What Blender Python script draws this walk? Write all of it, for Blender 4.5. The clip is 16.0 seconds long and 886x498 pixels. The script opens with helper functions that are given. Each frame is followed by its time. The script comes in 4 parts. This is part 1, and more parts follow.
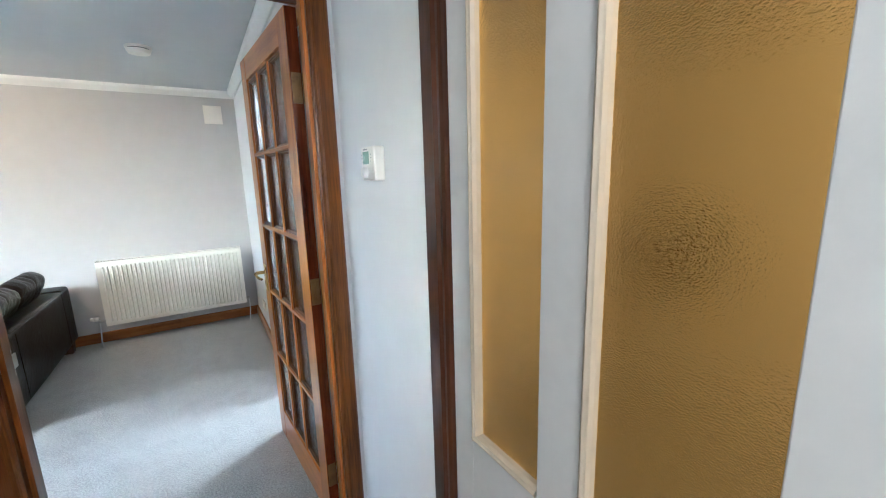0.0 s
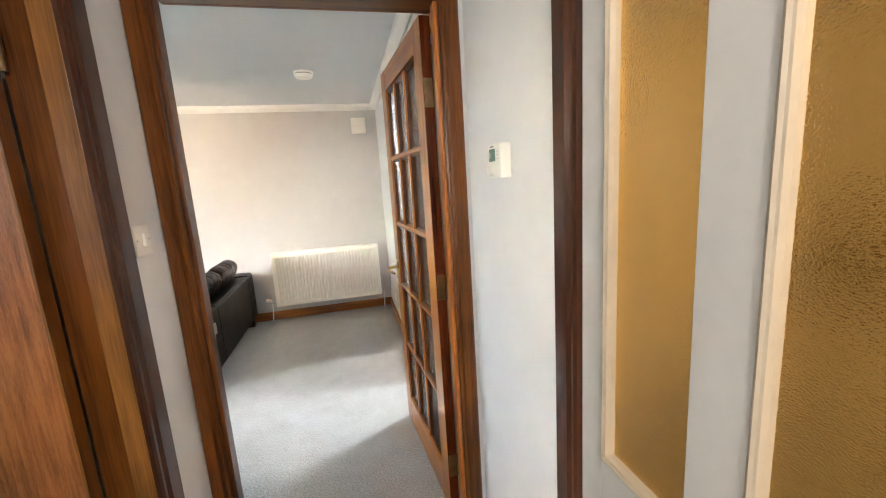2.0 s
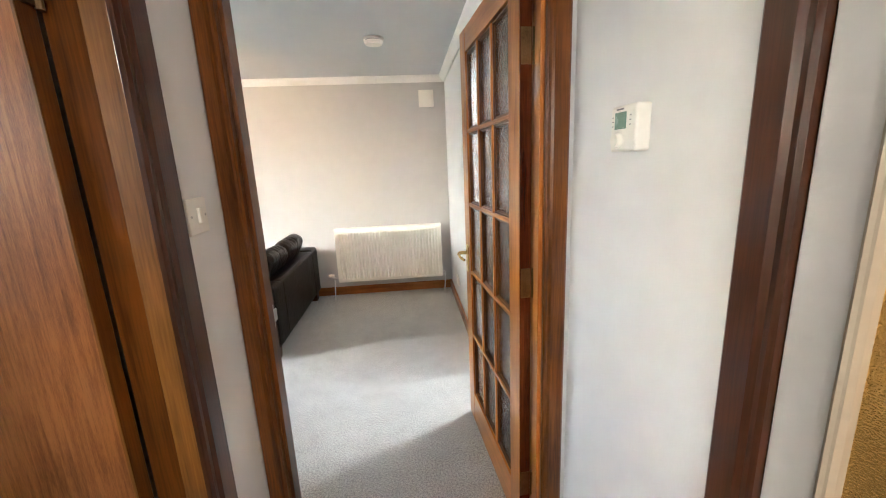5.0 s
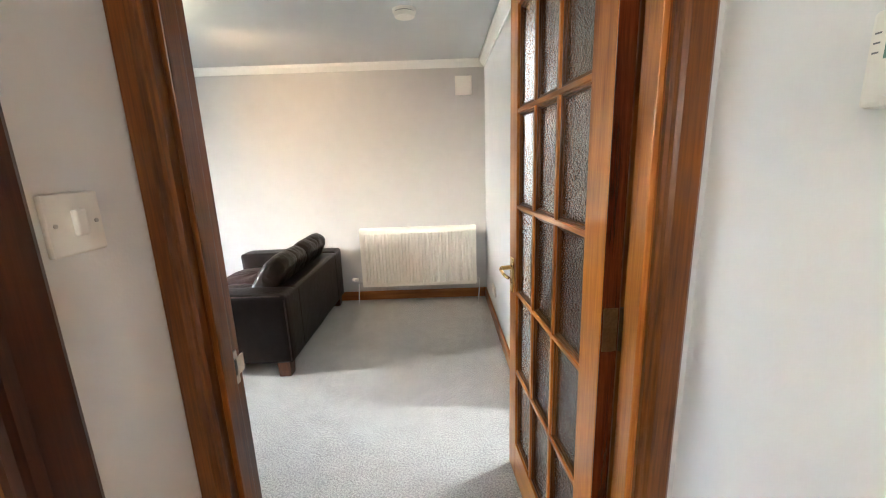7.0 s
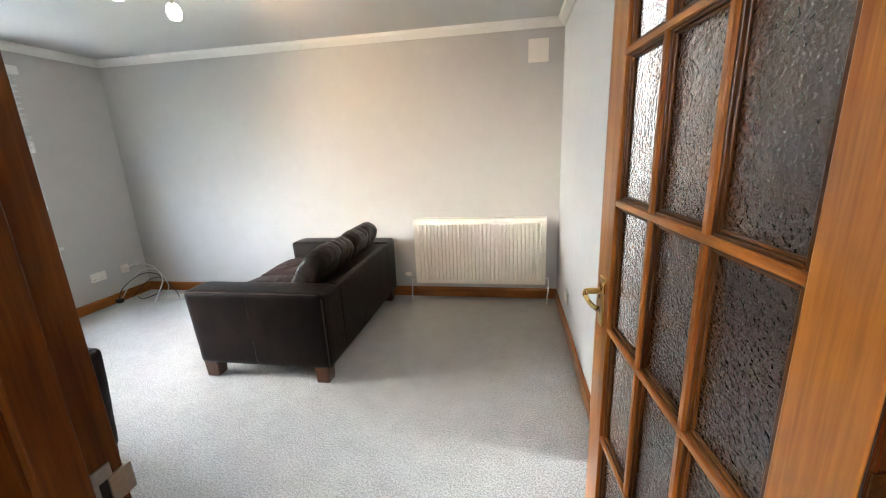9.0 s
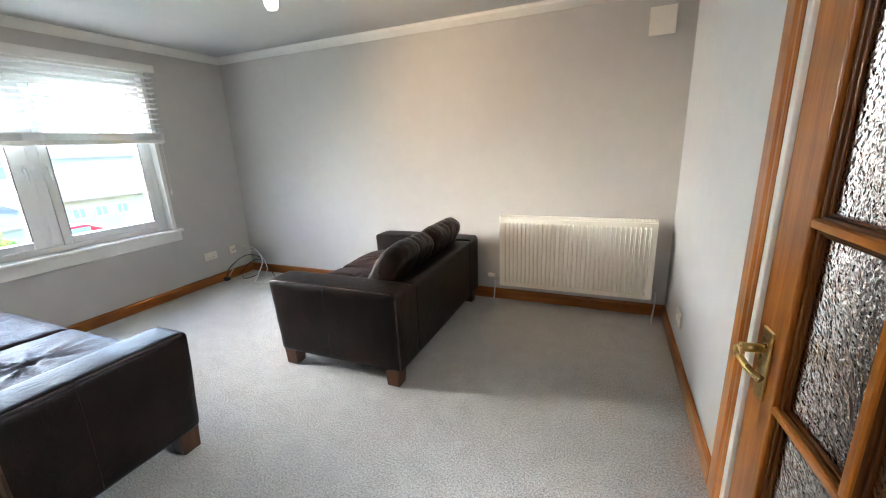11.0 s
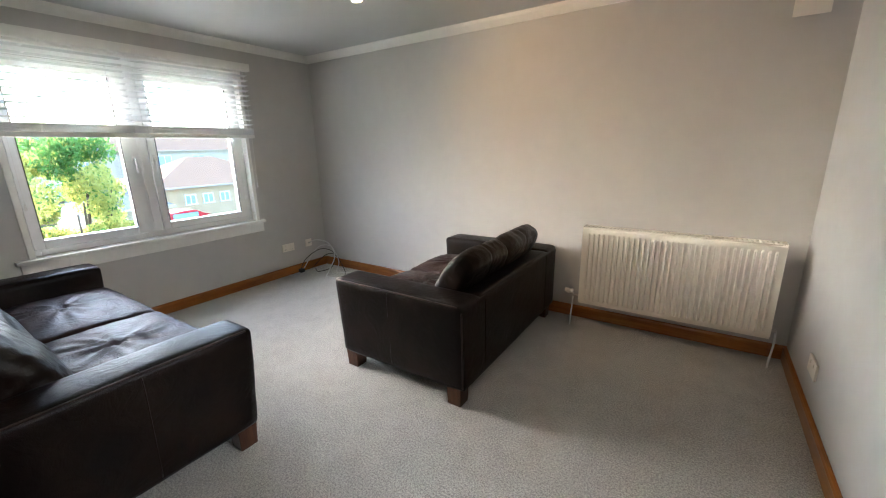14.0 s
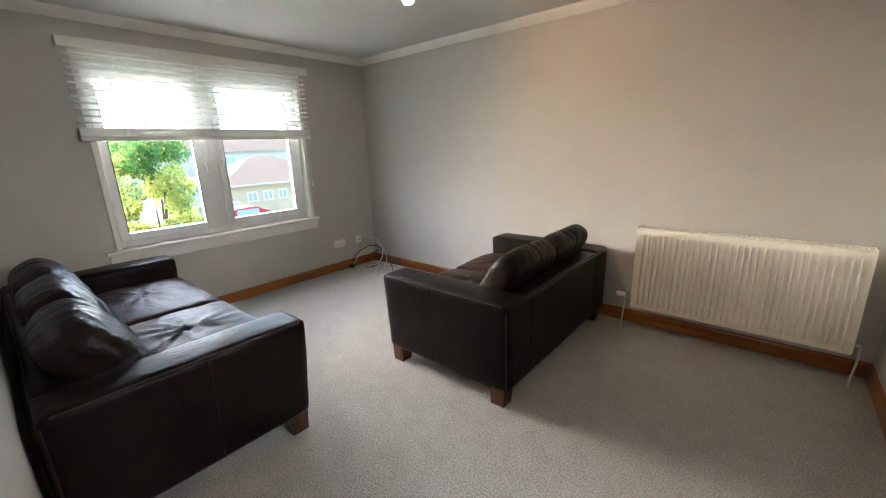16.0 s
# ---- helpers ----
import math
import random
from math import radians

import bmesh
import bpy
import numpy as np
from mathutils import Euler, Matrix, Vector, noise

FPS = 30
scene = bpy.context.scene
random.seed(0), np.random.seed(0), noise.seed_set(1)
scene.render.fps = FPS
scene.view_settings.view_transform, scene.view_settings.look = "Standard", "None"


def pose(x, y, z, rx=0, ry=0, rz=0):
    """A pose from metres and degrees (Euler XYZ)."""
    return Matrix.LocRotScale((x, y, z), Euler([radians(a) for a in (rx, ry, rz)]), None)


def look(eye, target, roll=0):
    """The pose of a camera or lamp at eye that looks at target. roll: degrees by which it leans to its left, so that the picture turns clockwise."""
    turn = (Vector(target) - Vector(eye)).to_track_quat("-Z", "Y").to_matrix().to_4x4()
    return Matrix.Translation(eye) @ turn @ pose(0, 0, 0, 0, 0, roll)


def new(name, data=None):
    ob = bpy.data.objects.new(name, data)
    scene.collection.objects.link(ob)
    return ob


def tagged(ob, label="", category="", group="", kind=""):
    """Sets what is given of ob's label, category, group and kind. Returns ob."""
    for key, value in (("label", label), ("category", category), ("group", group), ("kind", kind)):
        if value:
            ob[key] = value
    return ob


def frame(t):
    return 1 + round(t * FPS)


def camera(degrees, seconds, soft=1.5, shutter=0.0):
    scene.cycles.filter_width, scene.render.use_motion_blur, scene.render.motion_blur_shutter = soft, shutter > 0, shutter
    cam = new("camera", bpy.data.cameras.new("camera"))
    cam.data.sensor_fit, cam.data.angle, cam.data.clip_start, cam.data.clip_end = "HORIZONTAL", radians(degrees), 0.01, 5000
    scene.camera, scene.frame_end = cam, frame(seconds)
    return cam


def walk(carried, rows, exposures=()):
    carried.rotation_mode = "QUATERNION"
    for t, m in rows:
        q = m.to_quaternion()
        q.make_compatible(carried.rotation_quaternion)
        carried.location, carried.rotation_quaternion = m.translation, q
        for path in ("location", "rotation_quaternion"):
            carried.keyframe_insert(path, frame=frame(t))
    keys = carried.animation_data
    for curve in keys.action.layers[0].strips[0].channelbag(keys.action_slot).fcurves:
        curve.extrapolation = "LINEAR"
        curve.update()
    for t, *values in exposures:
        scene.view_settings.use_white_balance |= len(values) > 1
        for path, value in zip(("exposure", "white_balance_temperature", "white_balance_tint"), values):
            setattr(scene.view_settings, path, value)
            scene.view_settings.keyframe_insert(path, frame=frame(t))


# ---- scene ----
cam = camera(97.0, 16.0, soft=1.1)
PATH = [
    (0, (0.471, 0.262, 1.424), (1.497, 1.939, 1.051), -1.6),
    (0.5, (0.466, 0.272, 1.421), (1.322, 2.044, 1.061), -2.4),
    (1, (0.469, 0.276, 1.418), (1.176, 2.114, 1.07), -2.9),
    (1.5, (0.469, 0.274, 1.418), (1.045, 2.158, 1.075), -3.4),
    (2, (0.476, 0.279, 1.418), (0.927, 2.196, 1.07), -3.6),
    (2.5, (0.463, 0.296, 1.42), (0.8, 2.235, 1.066), -3.5),
    (3, (0.447, 0.315, 1.421), (0.701, 2.265, 1.056), -3.3),
    (3.5, (0.435, 0.323, 1.419), (0.623, 2.278, 1.039), -2.9),
    (4, (0.438, 0.338, 1.415), (0.588, 2.291, 1.01), -2.6),
    (4.2, (0.43, 0.362, 1.418), (0.606, 2.308, 0.99), -2.3),
    (6.3, (0.433, 0.79, 1.386), (0.526, 2.739, 0.946), -2.0),
    (6.5, (0.426, 0.826, 1.385), (0.503, 2.774, 0.94), -1.7),
    (7, (0.444, 0.927, 1.376), (0.441, 2.879, 0.939), -2.0),
    (7.5, (0.48, 1.036, 1.362), (0.374, 2.984, 0.918), -2.2),
    (8, (0.502, 1.121, 1.352), (0.315, 3.057, 0.886), -2.4),
    (8.5, (0.489, 1.231, 1.347), (0.223, 3.154, 0.866), -2.6),
    (9, (0.469, 1.375, 1.348), (0.129, 3.282, 0.85), -2.4),
    (9.5, (0.448, 1.46, 1.345), (0.024, 3.346, 0.835), -2.3),
    (10, (0.458, 1.506, 1.345), (-0.08, 3.361, 0.823), -2.2),
    (10.2, (0.46, 1.528, 1.348), (-0.133, 3.365, 0.826), -2.2),
    (12.3, (0.347, 1.738, 1.329), (-0.549, 3.449, 0.81), -2.0),
    (12.5, (0.342, 1.75, 1.332), (-0.567, 3.453, 0.813), -1.8),
    (13, (0.329, 1.758, 1.331), (-0.631, 3.436, 0.819), -1.5),
    (13.5, (0.326, 1.774, 1.331), (-0.686, 3.423, 0.824), -1.2),
    (14, (0.319, 1.787, 1.334), (-0.752, 3.399, 0.828), -1.1),
    (14.5, (0.318, 1.788, 1.336), (-0.811, 3.359, 0.829), -1.2),
    (15, (0.323, 1.786, 1.338), (-0.856, 3.32, 0.83), -1.3),
    (15.5, (0.324, 1.788, 1.34), (-0.901, 3.284, 0.829), -1.6),
    (16, (0.325, 1.783, 1.342), (-0.933, 3.251, 0.831), -1.8),
]
EXPOSURE = [(0, 4.68, 4350, 3), (0.6, 4.82, 4950, 6), (2, 4.88, 5050, 6), (4, 4.84, 5050, 7), (7, 4.72, 5100, 7), (9, 4.6, 5100, 7), (12, 4.1, 5150, 8), (16, 3.72, 5550, 9)]
walk(cam, [(t, look(eye, target, roll)) for t, eye, target, roll in PATH], EXPOSURE)



# ---- world, light, exposure ----
world = bpy.data.worlds.new("world")
scene.world = world
world.use_nodes = True
wn = world.node_tree
sky = wn.nodes.new("ShaderNodeTexSky")
sky.sky_type, sky.sun_disc = "NISHITA", False
sky.dust_density, sky.air_density, sky.altitude = 3.0, 1.0, 50
sky.sun_elevation, sky.sun_rotation = radians(25), radians(-107)
wn.links.new(sky.outputs[0], wn.nodes["Background"].inputs[0])
wn.nodes["Background"].inputs[1].default_value = 0.15


def lamp(name, kind, power, colour, m, **more):
    data = bpy.data.lights.new(name, kind)
    data.energy, data.color = power, colour
    for key, value in more.items():
        if key == "size":
            data.size = value
        elif key == "size_y":
            data.size_y = value
        elif key == "angle":
            data.angle = value
        elif key == "spot":
            data.spot_size, data.spot_blend = radians(value), 1.0
        elif key == "soft":
            data.shadow_soft_size = value
    if "size_y" in more:
        data.shape = "RECTANGLE"
    ob = new(name, data)
    ob.matrix_world = m
    return ob


lamp("sun", "SUN", 0.29, (0.97, 0.985, 1.0), look((0, 0, 0), (0.866, 0.265, -0.423)), angle=radians(88))
# ceiling fitting of the living room, hall lamp, lamp of the lit room behind the glazed white door
lamp("living_room_lamp", "SPOT", 2.1, (1.0, 0.57, 0.25), look((-1.16, 3.50, 2.07), (-0.55, 4.80, 1.55)), soft=0.05, spot=116)
lamp("hall_lamp", "POINT", 1.85, (1.0, 0.79, 0.58), pose(0.40, -0.75, 2.05), soft=0.08)
lamp("side_room_lamp", "POINT", 1.5, (1.0, 0.74, 0.44), pose(2.1, -0.45, 1.95), soft=0.12)

# unseen fill added to brighten the glass of the closed door
lamp("kitchen_fill", "POINT", 5.2, (1.0, 0.90, 0.76), pose(1.45, 2.85, 1.9), soft=0.1)

# ---- materials ----


def mat(name, colour, rough=0.5, metal=0.0, vary=0.0, scale=8.0, bump=0.0, bump_scale=60.0, stretch=(1, 1, 1), second=None, coat=0.0, spec=0.5, emit=0.0):
    """Principled surface with variation at two scales and fine relief."""
    m = bpy.data.materials.new(name)
    m.use_nodes = True
    n, l = m.node_tree.nodes, m.node_tree.links
    b = n["Principled BSDF"]
    b.inputs["Base Color"].default_value = (*colour, 1)
    b.inputs["Roughness"].default_value, b.inputs["Metallic"].default_value = rough, metal
    b.inputs["Coat Weight"].default_value = coat
    b.inputs["Coat Roughness"].default_value = 0.15
    b.inputs["Specular IOR Level"].default_value = spec
    if emit:
        b.inputs["Emission Color"].default_value = (*colour, 1)
        b.inputs["Emission Strength"].default_value = emit
    co = n.new("ShaderNodeTexCoord")
    mp = n.new("ShaderNodeMapping")
    mp.inputs["Scale"].default_value = stretch
    l.new(co.outputs["Object"], mp.inputs["Vector"])
    if vary:
        a, c = n.new("ShaderNodeTexNoise"), n.new("ShaderNodeTexNoise")
        a.inputs["Scale"].default_value, c.inputs["Scale"].default_value = scale, scale * 7
        a.inputs["Detail"].default_value = c.inputs["Detail"].default_value = 5
        l.new(mp.outputs[0], a.inputs["Vector"])
        l.new(mp.outputs[0], c.inputs["Vector"])
        add = n.new("ShaderNodeMath")
        add.operation = "MULTIPLY_ADD"
        add.inputs[1].default_value = 0.5
        l.new(c.outputs["Fac"], add.inputs[0])
        half = n.new("ShaderNodeMath")
        half.operation = "MULTIPLY"
        half.inputs[1].default_value = 0.5
        l.new(a.outputs["Fac"], half.inputs[0])
        l.new(half.outputs[0], add.inputs[2])
        ramp = n.new("ShaderNodeValToRGB")
        ramp.color_ramp.elements[0].position, ramp.color_ramp.elements[1].position = 0.36, 0.64
        lo = second or tuple(q * (1 - vary) for q in colour)
        ramp.color_ramp.elements[0].color = (*lo, 1)
        ramp.color_ramp.elements[1].color = (*(min(1, q * (1 + vary * 0.6)) for q in colour), 1)
        l.new(add.outputs[0], ramp.inputs[0])
        l.new(ramp.outputs[0], b.inputs["Base Color"])
        rr = n.new("ShaderNodeMapRange")
        rr.inputs["To Min"].default_value, rr.inputs["To Max"].default_value = max(0.03, rough - 0.1), min(1, rough + 0.1)
        l.new(a.outputs["Fac"], rr.inputs["Value"])
        l.new(rr.outputs[0], b.inputs["Roughness"])
    if bump:
        d = n.new("ShaderNodeTexNoise")
        d.inputs["Scale"].default_value, d.inputs["Detail"].default_value = bump_scale, 4
        l.new(mp.outputs[0], d.inputs["Vector"])
        bp = n.new("ShaderNodeBump")
        bp.inputs["Strength"].default_value, bp.inputs["Distance"].default_value = bump, 0.01
        l.new(d.outputs["Fac"], bp.inputs["Height"])
        l.new(bp.outputs[0], b.inputs["Normal"])
    return m


def wood(name, light, dark, along, rough=0.3, rings=26.0, coat=0.35, streak=1.0):
    """Varnished timber; the grain runs along one axis of the object."""
    m = bpy.data.materials.new(name)
    m.use_nodes = True
    n, l = m.node_tree.nodes, m.node_tree.links
    b = n["Principled BSDF"]
    co, info = n.new("ShaderNodeTexCoord"), n.new("ShaderNodeObjectInfo")
    shift = n.new("ShaderNodeVectorMath")
    shift.operation = "MULTIPLY_ADD"
    shift.inputs[1].default_value = (7.3, 5.1, 3.7)
    l.new(info.outputs["Random"], shift.inputs[0])
    l.new(co.outputs["Object"], shift.inputs[2])
    mp = n.new("ShaderNodeMapping")
    mp.inputs["Scale"].default_value = tuple(0.045 if i == along else 1.0 for i in range(3))
    l.new(shift.outputs[0], mp.inputs["Vector"])
    coarse, fine, blot = (n.new("ShaderNodeTexNoise") for _ in range(3))
    coarse.inputs["Scale"].default_value, coarse.inputs["Detail"].default_value = rings, 4
    coarse.inputs["Distortion"].default_value = 0.6
    fine.inputs["Scale"].default_value, fine.inputs["Detail"].default_value = rings * 9, 3
    blot.inputs["Scale"].default_value, blot.inputs["Detail"].default_value = 3.5, 3
    l.new(mp.outputs[0], coarse.inputs["Vector"])
    l.new(mp.outputs[0], fine.inputs["Vector"])
    l.new(shift.outputs[0], blot.inputs["Vector"])
    s1 = n.new("ShaderNodeMath")
    s1.operation, s1.inputs[1].default_value = "MULTIPLY_ADD", 0.35 * streak
    l.new(fine.outputs["Fac"], s1.inputs[0])
    s2 = n.new("ShaderNodeMath")
    s2.operation, s2.inputs[1].default_value = "MULTIPLY_ADD", 0.55
    l.new(coarse.outputs["Fac"], s2.inputs[0])
    s3 = n.new("ShaderNodeMath")
    s3.operation, s3.inputs[1].default_value = "MULTIPLY", 0.35
    l.new(blot.outputs["Fac"], s3.inputs[0])
    l.new(s3.outputs[0], s2.inputs[2])
    l.new(s2.outputs[0], s1.inputs[2])
    ramp = n.new("ShaderNodeValToRGB")
    ramp.color_ramp.elements[0].position, ramp.color_ramp.elements[1].position = 0.46, 0.78
    ramp.color_ramp.elements[0].color, ramp.color_ramp.elements[1].color = (*dark, 1), (*light, 1)
    l.new(s1.outputs[0], ramp.inputs[0])
    l.new(ramp.outputs[0], b.inputs["Base Color"])
    b.inputs["Roughness"].default_value = rough
    b.inputs["Specular IOR Level"].default_value = 0.3
    b.inputs["Coat Weight"].default_value, b.inputs["Coat Roughness"].default_value = coat, 0.12
    bp = n.new("ShaderNodeBump")
    bp.inputs["Strength"].default_value, bp.inputs["Distance"].default_value = 0.12, 0.003
    l.new(s1.outputs[0], bp.inputs["Height"])
    l.new(bp.outputs[0], b.inputs["Normal"])
    return m


def pressed_glass(name, colour, rough, cell, strength):
    """Patterned obscure glass with a pebbled relief."""
    m = bpy.data.materials.new(name)
    m.use_nodes = True
    n, l = m.node_tree.nodes, m.node_tree.links
    b = n["Principled BSDF"]
    b.inputs["Base Color"].default_value = (*colour, 1)
    b.inputs["Transmission Weight"].default_value, b.inputs["Roughness"].default_value = 1.0, rough
    b.inputs["IOR"].default_value = 1.45
    co, vo, no = n.new("ShaderNodeTexCoord"), n.new("ShaderNodeTexVoronoi"), n.new("ShaderNodeTexNoise")
    vo.feature, vo.inputs["Scale"].default_value = "SMOOTH_F1", cell
    no.inputs["Scale"].default_value, no.inputs["Detail"].default_value = cell * 1.3, 0.6
    mp = n.new("ShaderNodeMapping")
    mp.inputs["Scale"].default_value = (1.0, 1.0, 1.35)
    l.new(co.outputs["Object"], mp.inputs["Vector"])
    l.new(mp.outputs[0], vo.inputs["Vector"])
    l.new(mp.outputs[0], no.inputs["Vector"])
    add = n.new("ShaderNodeMath")
    add.operation = "ADD"
    l.new(vo.outputs["Distance"], add.inputs[0])
    l.new(no.outputs["Fac"], add.inputs[1])
    bp = n.new("ShaderNodeBump")
    bp.inputs["Strength"].default_value, bp.inputs["Distance"].default_value = strength, 0.006
    l.new(add.outputs[0], bp.inputs["Height"])
    l.new(bp.outputs[0], b.inputs["Normal"])
    return m


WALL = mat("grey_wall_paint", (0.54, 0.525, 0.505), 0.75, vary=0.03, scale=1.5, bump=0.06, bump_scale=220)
HALLWALL = mat("pale_hall_paint", (0.78, 0.765, 0.74), 0.6, vary=0.03, scale=1.5, bump=0.06, bump_scale=180)
CEIL = mat("ceiling_paint", (0.60, 0.605, 0.595), 0.8, vary=0.02, scale=1.2, bump=0.05, bump_scale=150)
# the grey wall paint made paler: window light put into the colour
LITWALL = mat("grey_paint_window_lit", (0.64, 0.635, 0.63), 0.7, vary=0.03, scale=1.5, bump=0.06, bump_scale=200)
WHITE = mat("white_gloss_paint", (0.80, 0.79, 0.75), 0.35, vary=0.03, scale=4, bump=0.03, bump_scale=90)
UPVC = mat("white_upvc", (0.82, 0.83, 0.83), 0.25, vary=0.02, scale=3)
PLASTIC = mat("white_plastic", (0.84, 0.80, 0.72), 0.35, vary=0.03, scale=9)
DOORWHITE = mat("white_door_paint", (0.76, 0.74, 0.70), 0.42, vary=0.04, scale=3, bump=0.05, bump_scale=120)
RAD = mat("cream_radiator_enamel", (0.86, 0.83, 0.73), 0.32, vary=0.02, scale=4)
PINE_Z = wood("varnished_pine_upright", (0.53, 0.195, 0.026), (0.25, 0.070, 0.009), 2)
PINE_X = wood("varnished_pine_level_x", (0.53, 0.195, 0.026), (0.25, 0.070, 0.009), 0)
PINE_Y = wood("varnished_pine_level_y", (0.53, 0.195, 0.026), (0.25, 0.070, 0.009), 1)
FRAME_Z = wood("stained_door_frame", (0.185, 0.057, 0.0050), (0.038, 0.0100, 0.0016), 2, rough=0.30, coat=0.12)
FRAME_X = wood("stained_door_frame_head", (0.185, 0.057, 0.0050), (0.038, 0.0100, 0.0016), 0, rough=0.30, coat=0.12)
GOLD_Z = wood("worn_golden_lining", (0.27, 0.112, 0.017), (0.075, 0.025, 0.004), 2, rough=0.35)
DARK_Z = wood("dark_brown_frame", (0.075, 0.021, 0.006), (0.030, 0.010, 0.004), 2, rough=0.32, coat=0.10)
EDGE_Z = wood("red_brown_stained_edge", (0.125, 0.026, 0.006), (0.030, 0.006, 0.002), 2, rough=0.2, rings=40, coat=0.6)
SAPELE = wood("sapele_veneer", (0.35, 0.132, 0.034), (0.105, 0.031, 0.008), 2, rough=0.36, rings=130, streak=1.3, coat=0.18)
CREAM = mat("cream_gloss_paint", (0.60, 0.51, 0.37), 0.4, vary=0.05, scale=6, bump=0.05, bump_scale=90)
# skirting pine darkened: the shade low on the walls is in the colour
SKIRT_X = wood("varnished_skirting_x", (0.40, 0.150, 0.024), (0.21, 0.066, 0.010), 0)
SKIRT_Y = wood("varnished_skirting_y", (0.40, 0.150, 0.024), (0.21, 0.066, 0.010), 1)
FOOT = wood("stained_sofa_foot", (0.10, 0.040, 0.017), (0.045, 0.016, 0.008), 2, rough=0.4)


def leather(name, colour, worn, rough, crease, crease_scale, shine):
    """Creased upholstery leather: broad creases, pebbled grain, rubbed lighter patches."""
    m = bpy.data.materials.new(name)
    m.use_nodes = True
    n, l = m.node_tree.nodes, m.node_tree.links
    b = n["Principled BSDF"]
    b.inputs["Specular IOR Level"].default_value = shine
    co = n.new("ShaderNodeTexCoord")
    fold, grain, patch = n.new("ShaderNodeTexNoise"), n.new("ShaderNodeTexVoronoi"), n.new("ShaderNodeTexNoise")
    fold.inputs["Scale"].default_value, fold.inputs["Detail"].default_value, fold.inputs["Distortion"].default_value = crease_scale, 3, 1.8
    grain.inputs["Scale"].default_value = 330
    patch.inputs["Scale"].default_value, patch.inputs["Detail"].default_value = 5, 6
    for q in (fold, grain, patch):
        l.new(co.outputs["Object"], q.inputs["Vector"])
    sub, ab = n.new("ShaderNodeMath"), n.new("ShaderNodeMath")
    sub.operation, sub.inputs[1].default_value = "SUBTRACT", 0.5
    ab.operation = "ABSOLUTE"
    l.new(fold.outputs["Fac"], sub.inputs[0])
    l.new(sub.outputs[0], ab.inputs[0])
    ramp = n.new("ShaderNodeValToRGB")
    ramp.color_ramp.elements[0].position, ramp.color_ramp.elements[1].position = 0.42, 0.68
    ramp.color_ramp.elements[0].color, ramp.color_ramp.elements[1].color = (*colour, 1), (*worn, 1)
    l.new(patch.outputs["Fac"], ramp.inputs[0])
    l.new(ramp.outputs[0], b.inputs["Base Color"])
    rr = n.new("ShaderNodeMapRange")
    rr.inputs["To Min"].default_value, rr.inputs["To Max"].default_value = rough - 0.08, rough + 0.14
    l.new(patch.outputs["Fac"], rr.inputs["Value"])
    l.new(rr.outputs[0], b.inputs["Roughness"])
    # fine wrinkles between the broad folds
    wr, wa, ws, wm = n.new("ShaderNodeTexNoise"), n.new("ShaderNodeMath"), n.new("ShaderNodeMath"), n.new("ShaderNodeMath")
    wr.inputs["Scale"].default_value, wr.inputs["Detail"].default_value, wr.inputs["Distortion"].default_value = crease_scale * 4.5, 2, 2.4
    l.new(co.outputs["Object"], wr.inputs["Vector"])
    ws.operation, ws.inputs[1].default_value = "SUBTRACT", 0.5
    wa.operation = "ABSOLUTE"
    wm.operation, wm.inputs[1].default_value = "MULTIPLY_ADD", 0.22
    l.new(wr.outputs["Fac"], ws.inputs[0])
    l.new(ws.outputs[0], wa.inputs[0])
    l.new(wa.outputs[0], wm.inputs[0])
    l.new(ab.outputs[0], wm.inputs[2])
    b1, b2 = n.new("ShaderNodeBump"), n.new("ShaderNodeBump")
    b1.inputs["Strength"].default_value, b1.inputs["Distance"].default_value = crease, 0.03
    b2.inputs["Strength"].default_value, b2.inputs["Distance"].default_value = 0.15, 0.002
    l.new(wm.outputs[0], b1.inputs["Height"])
    l.new(grain.outputs["Distance"], b2.inputs["Height"])
    l.new(b1.outputs[0], b2.inputs["Normal"])
    l.new(b2.outputs[0], b.inputs["Normal"])
    return m


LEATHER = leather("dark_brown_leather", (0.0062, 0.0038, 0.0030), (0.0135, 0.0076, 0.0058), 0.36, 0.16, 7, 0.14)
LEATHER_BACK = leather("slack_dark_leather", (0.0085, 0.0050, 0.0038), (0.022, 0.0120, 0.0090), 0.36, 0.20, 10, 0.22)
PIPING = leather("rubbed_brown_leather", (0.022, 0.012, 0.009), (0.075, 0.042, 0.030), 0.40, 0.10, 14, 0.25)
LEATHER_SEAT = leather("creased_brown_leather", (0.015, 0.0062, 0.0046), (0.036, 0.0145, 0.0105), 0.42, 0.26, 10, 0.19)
BRASS = mat("aged_brass", (0.62, 0.44, 0.16), 0.28, metal=1.0, vary=0.15, scale=30)
STEEL = mat("dull_steel", (0.55, 0.53, 0.49), 0.35, metal=1.0, vary=0.15, scale=30)
DULLBRASS = mat("tarnished_brass", (0.20, 0.13, 0.06), 0.4, metal=1.0, vary=0.3, scale=25)
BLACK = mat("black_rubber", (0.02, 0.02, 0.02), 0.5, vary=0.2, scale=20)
CABLE = mat("white_cable", (0.72, 0.72, 0.70), 0.45, vary=0.05, scale=20)
LCD = mat("grey_green_display", (0.20, 0.30, 0.24), 0.25, vary=0.08, scale=30)
INK = mat("printed_grey_marks", (0.18, 0.18, 0.18), 0.6, vary=0.05, scale=30)
GLASS = pressed_glass("pebbled_clear_glass", (0.92, 0.93, 0.92), 0.15, 118, 0.29)
AMBER = pressed_glass("pebbled_amber_glass", (0.95, 0.61, 0.18), 0.13, 330, 0.17)


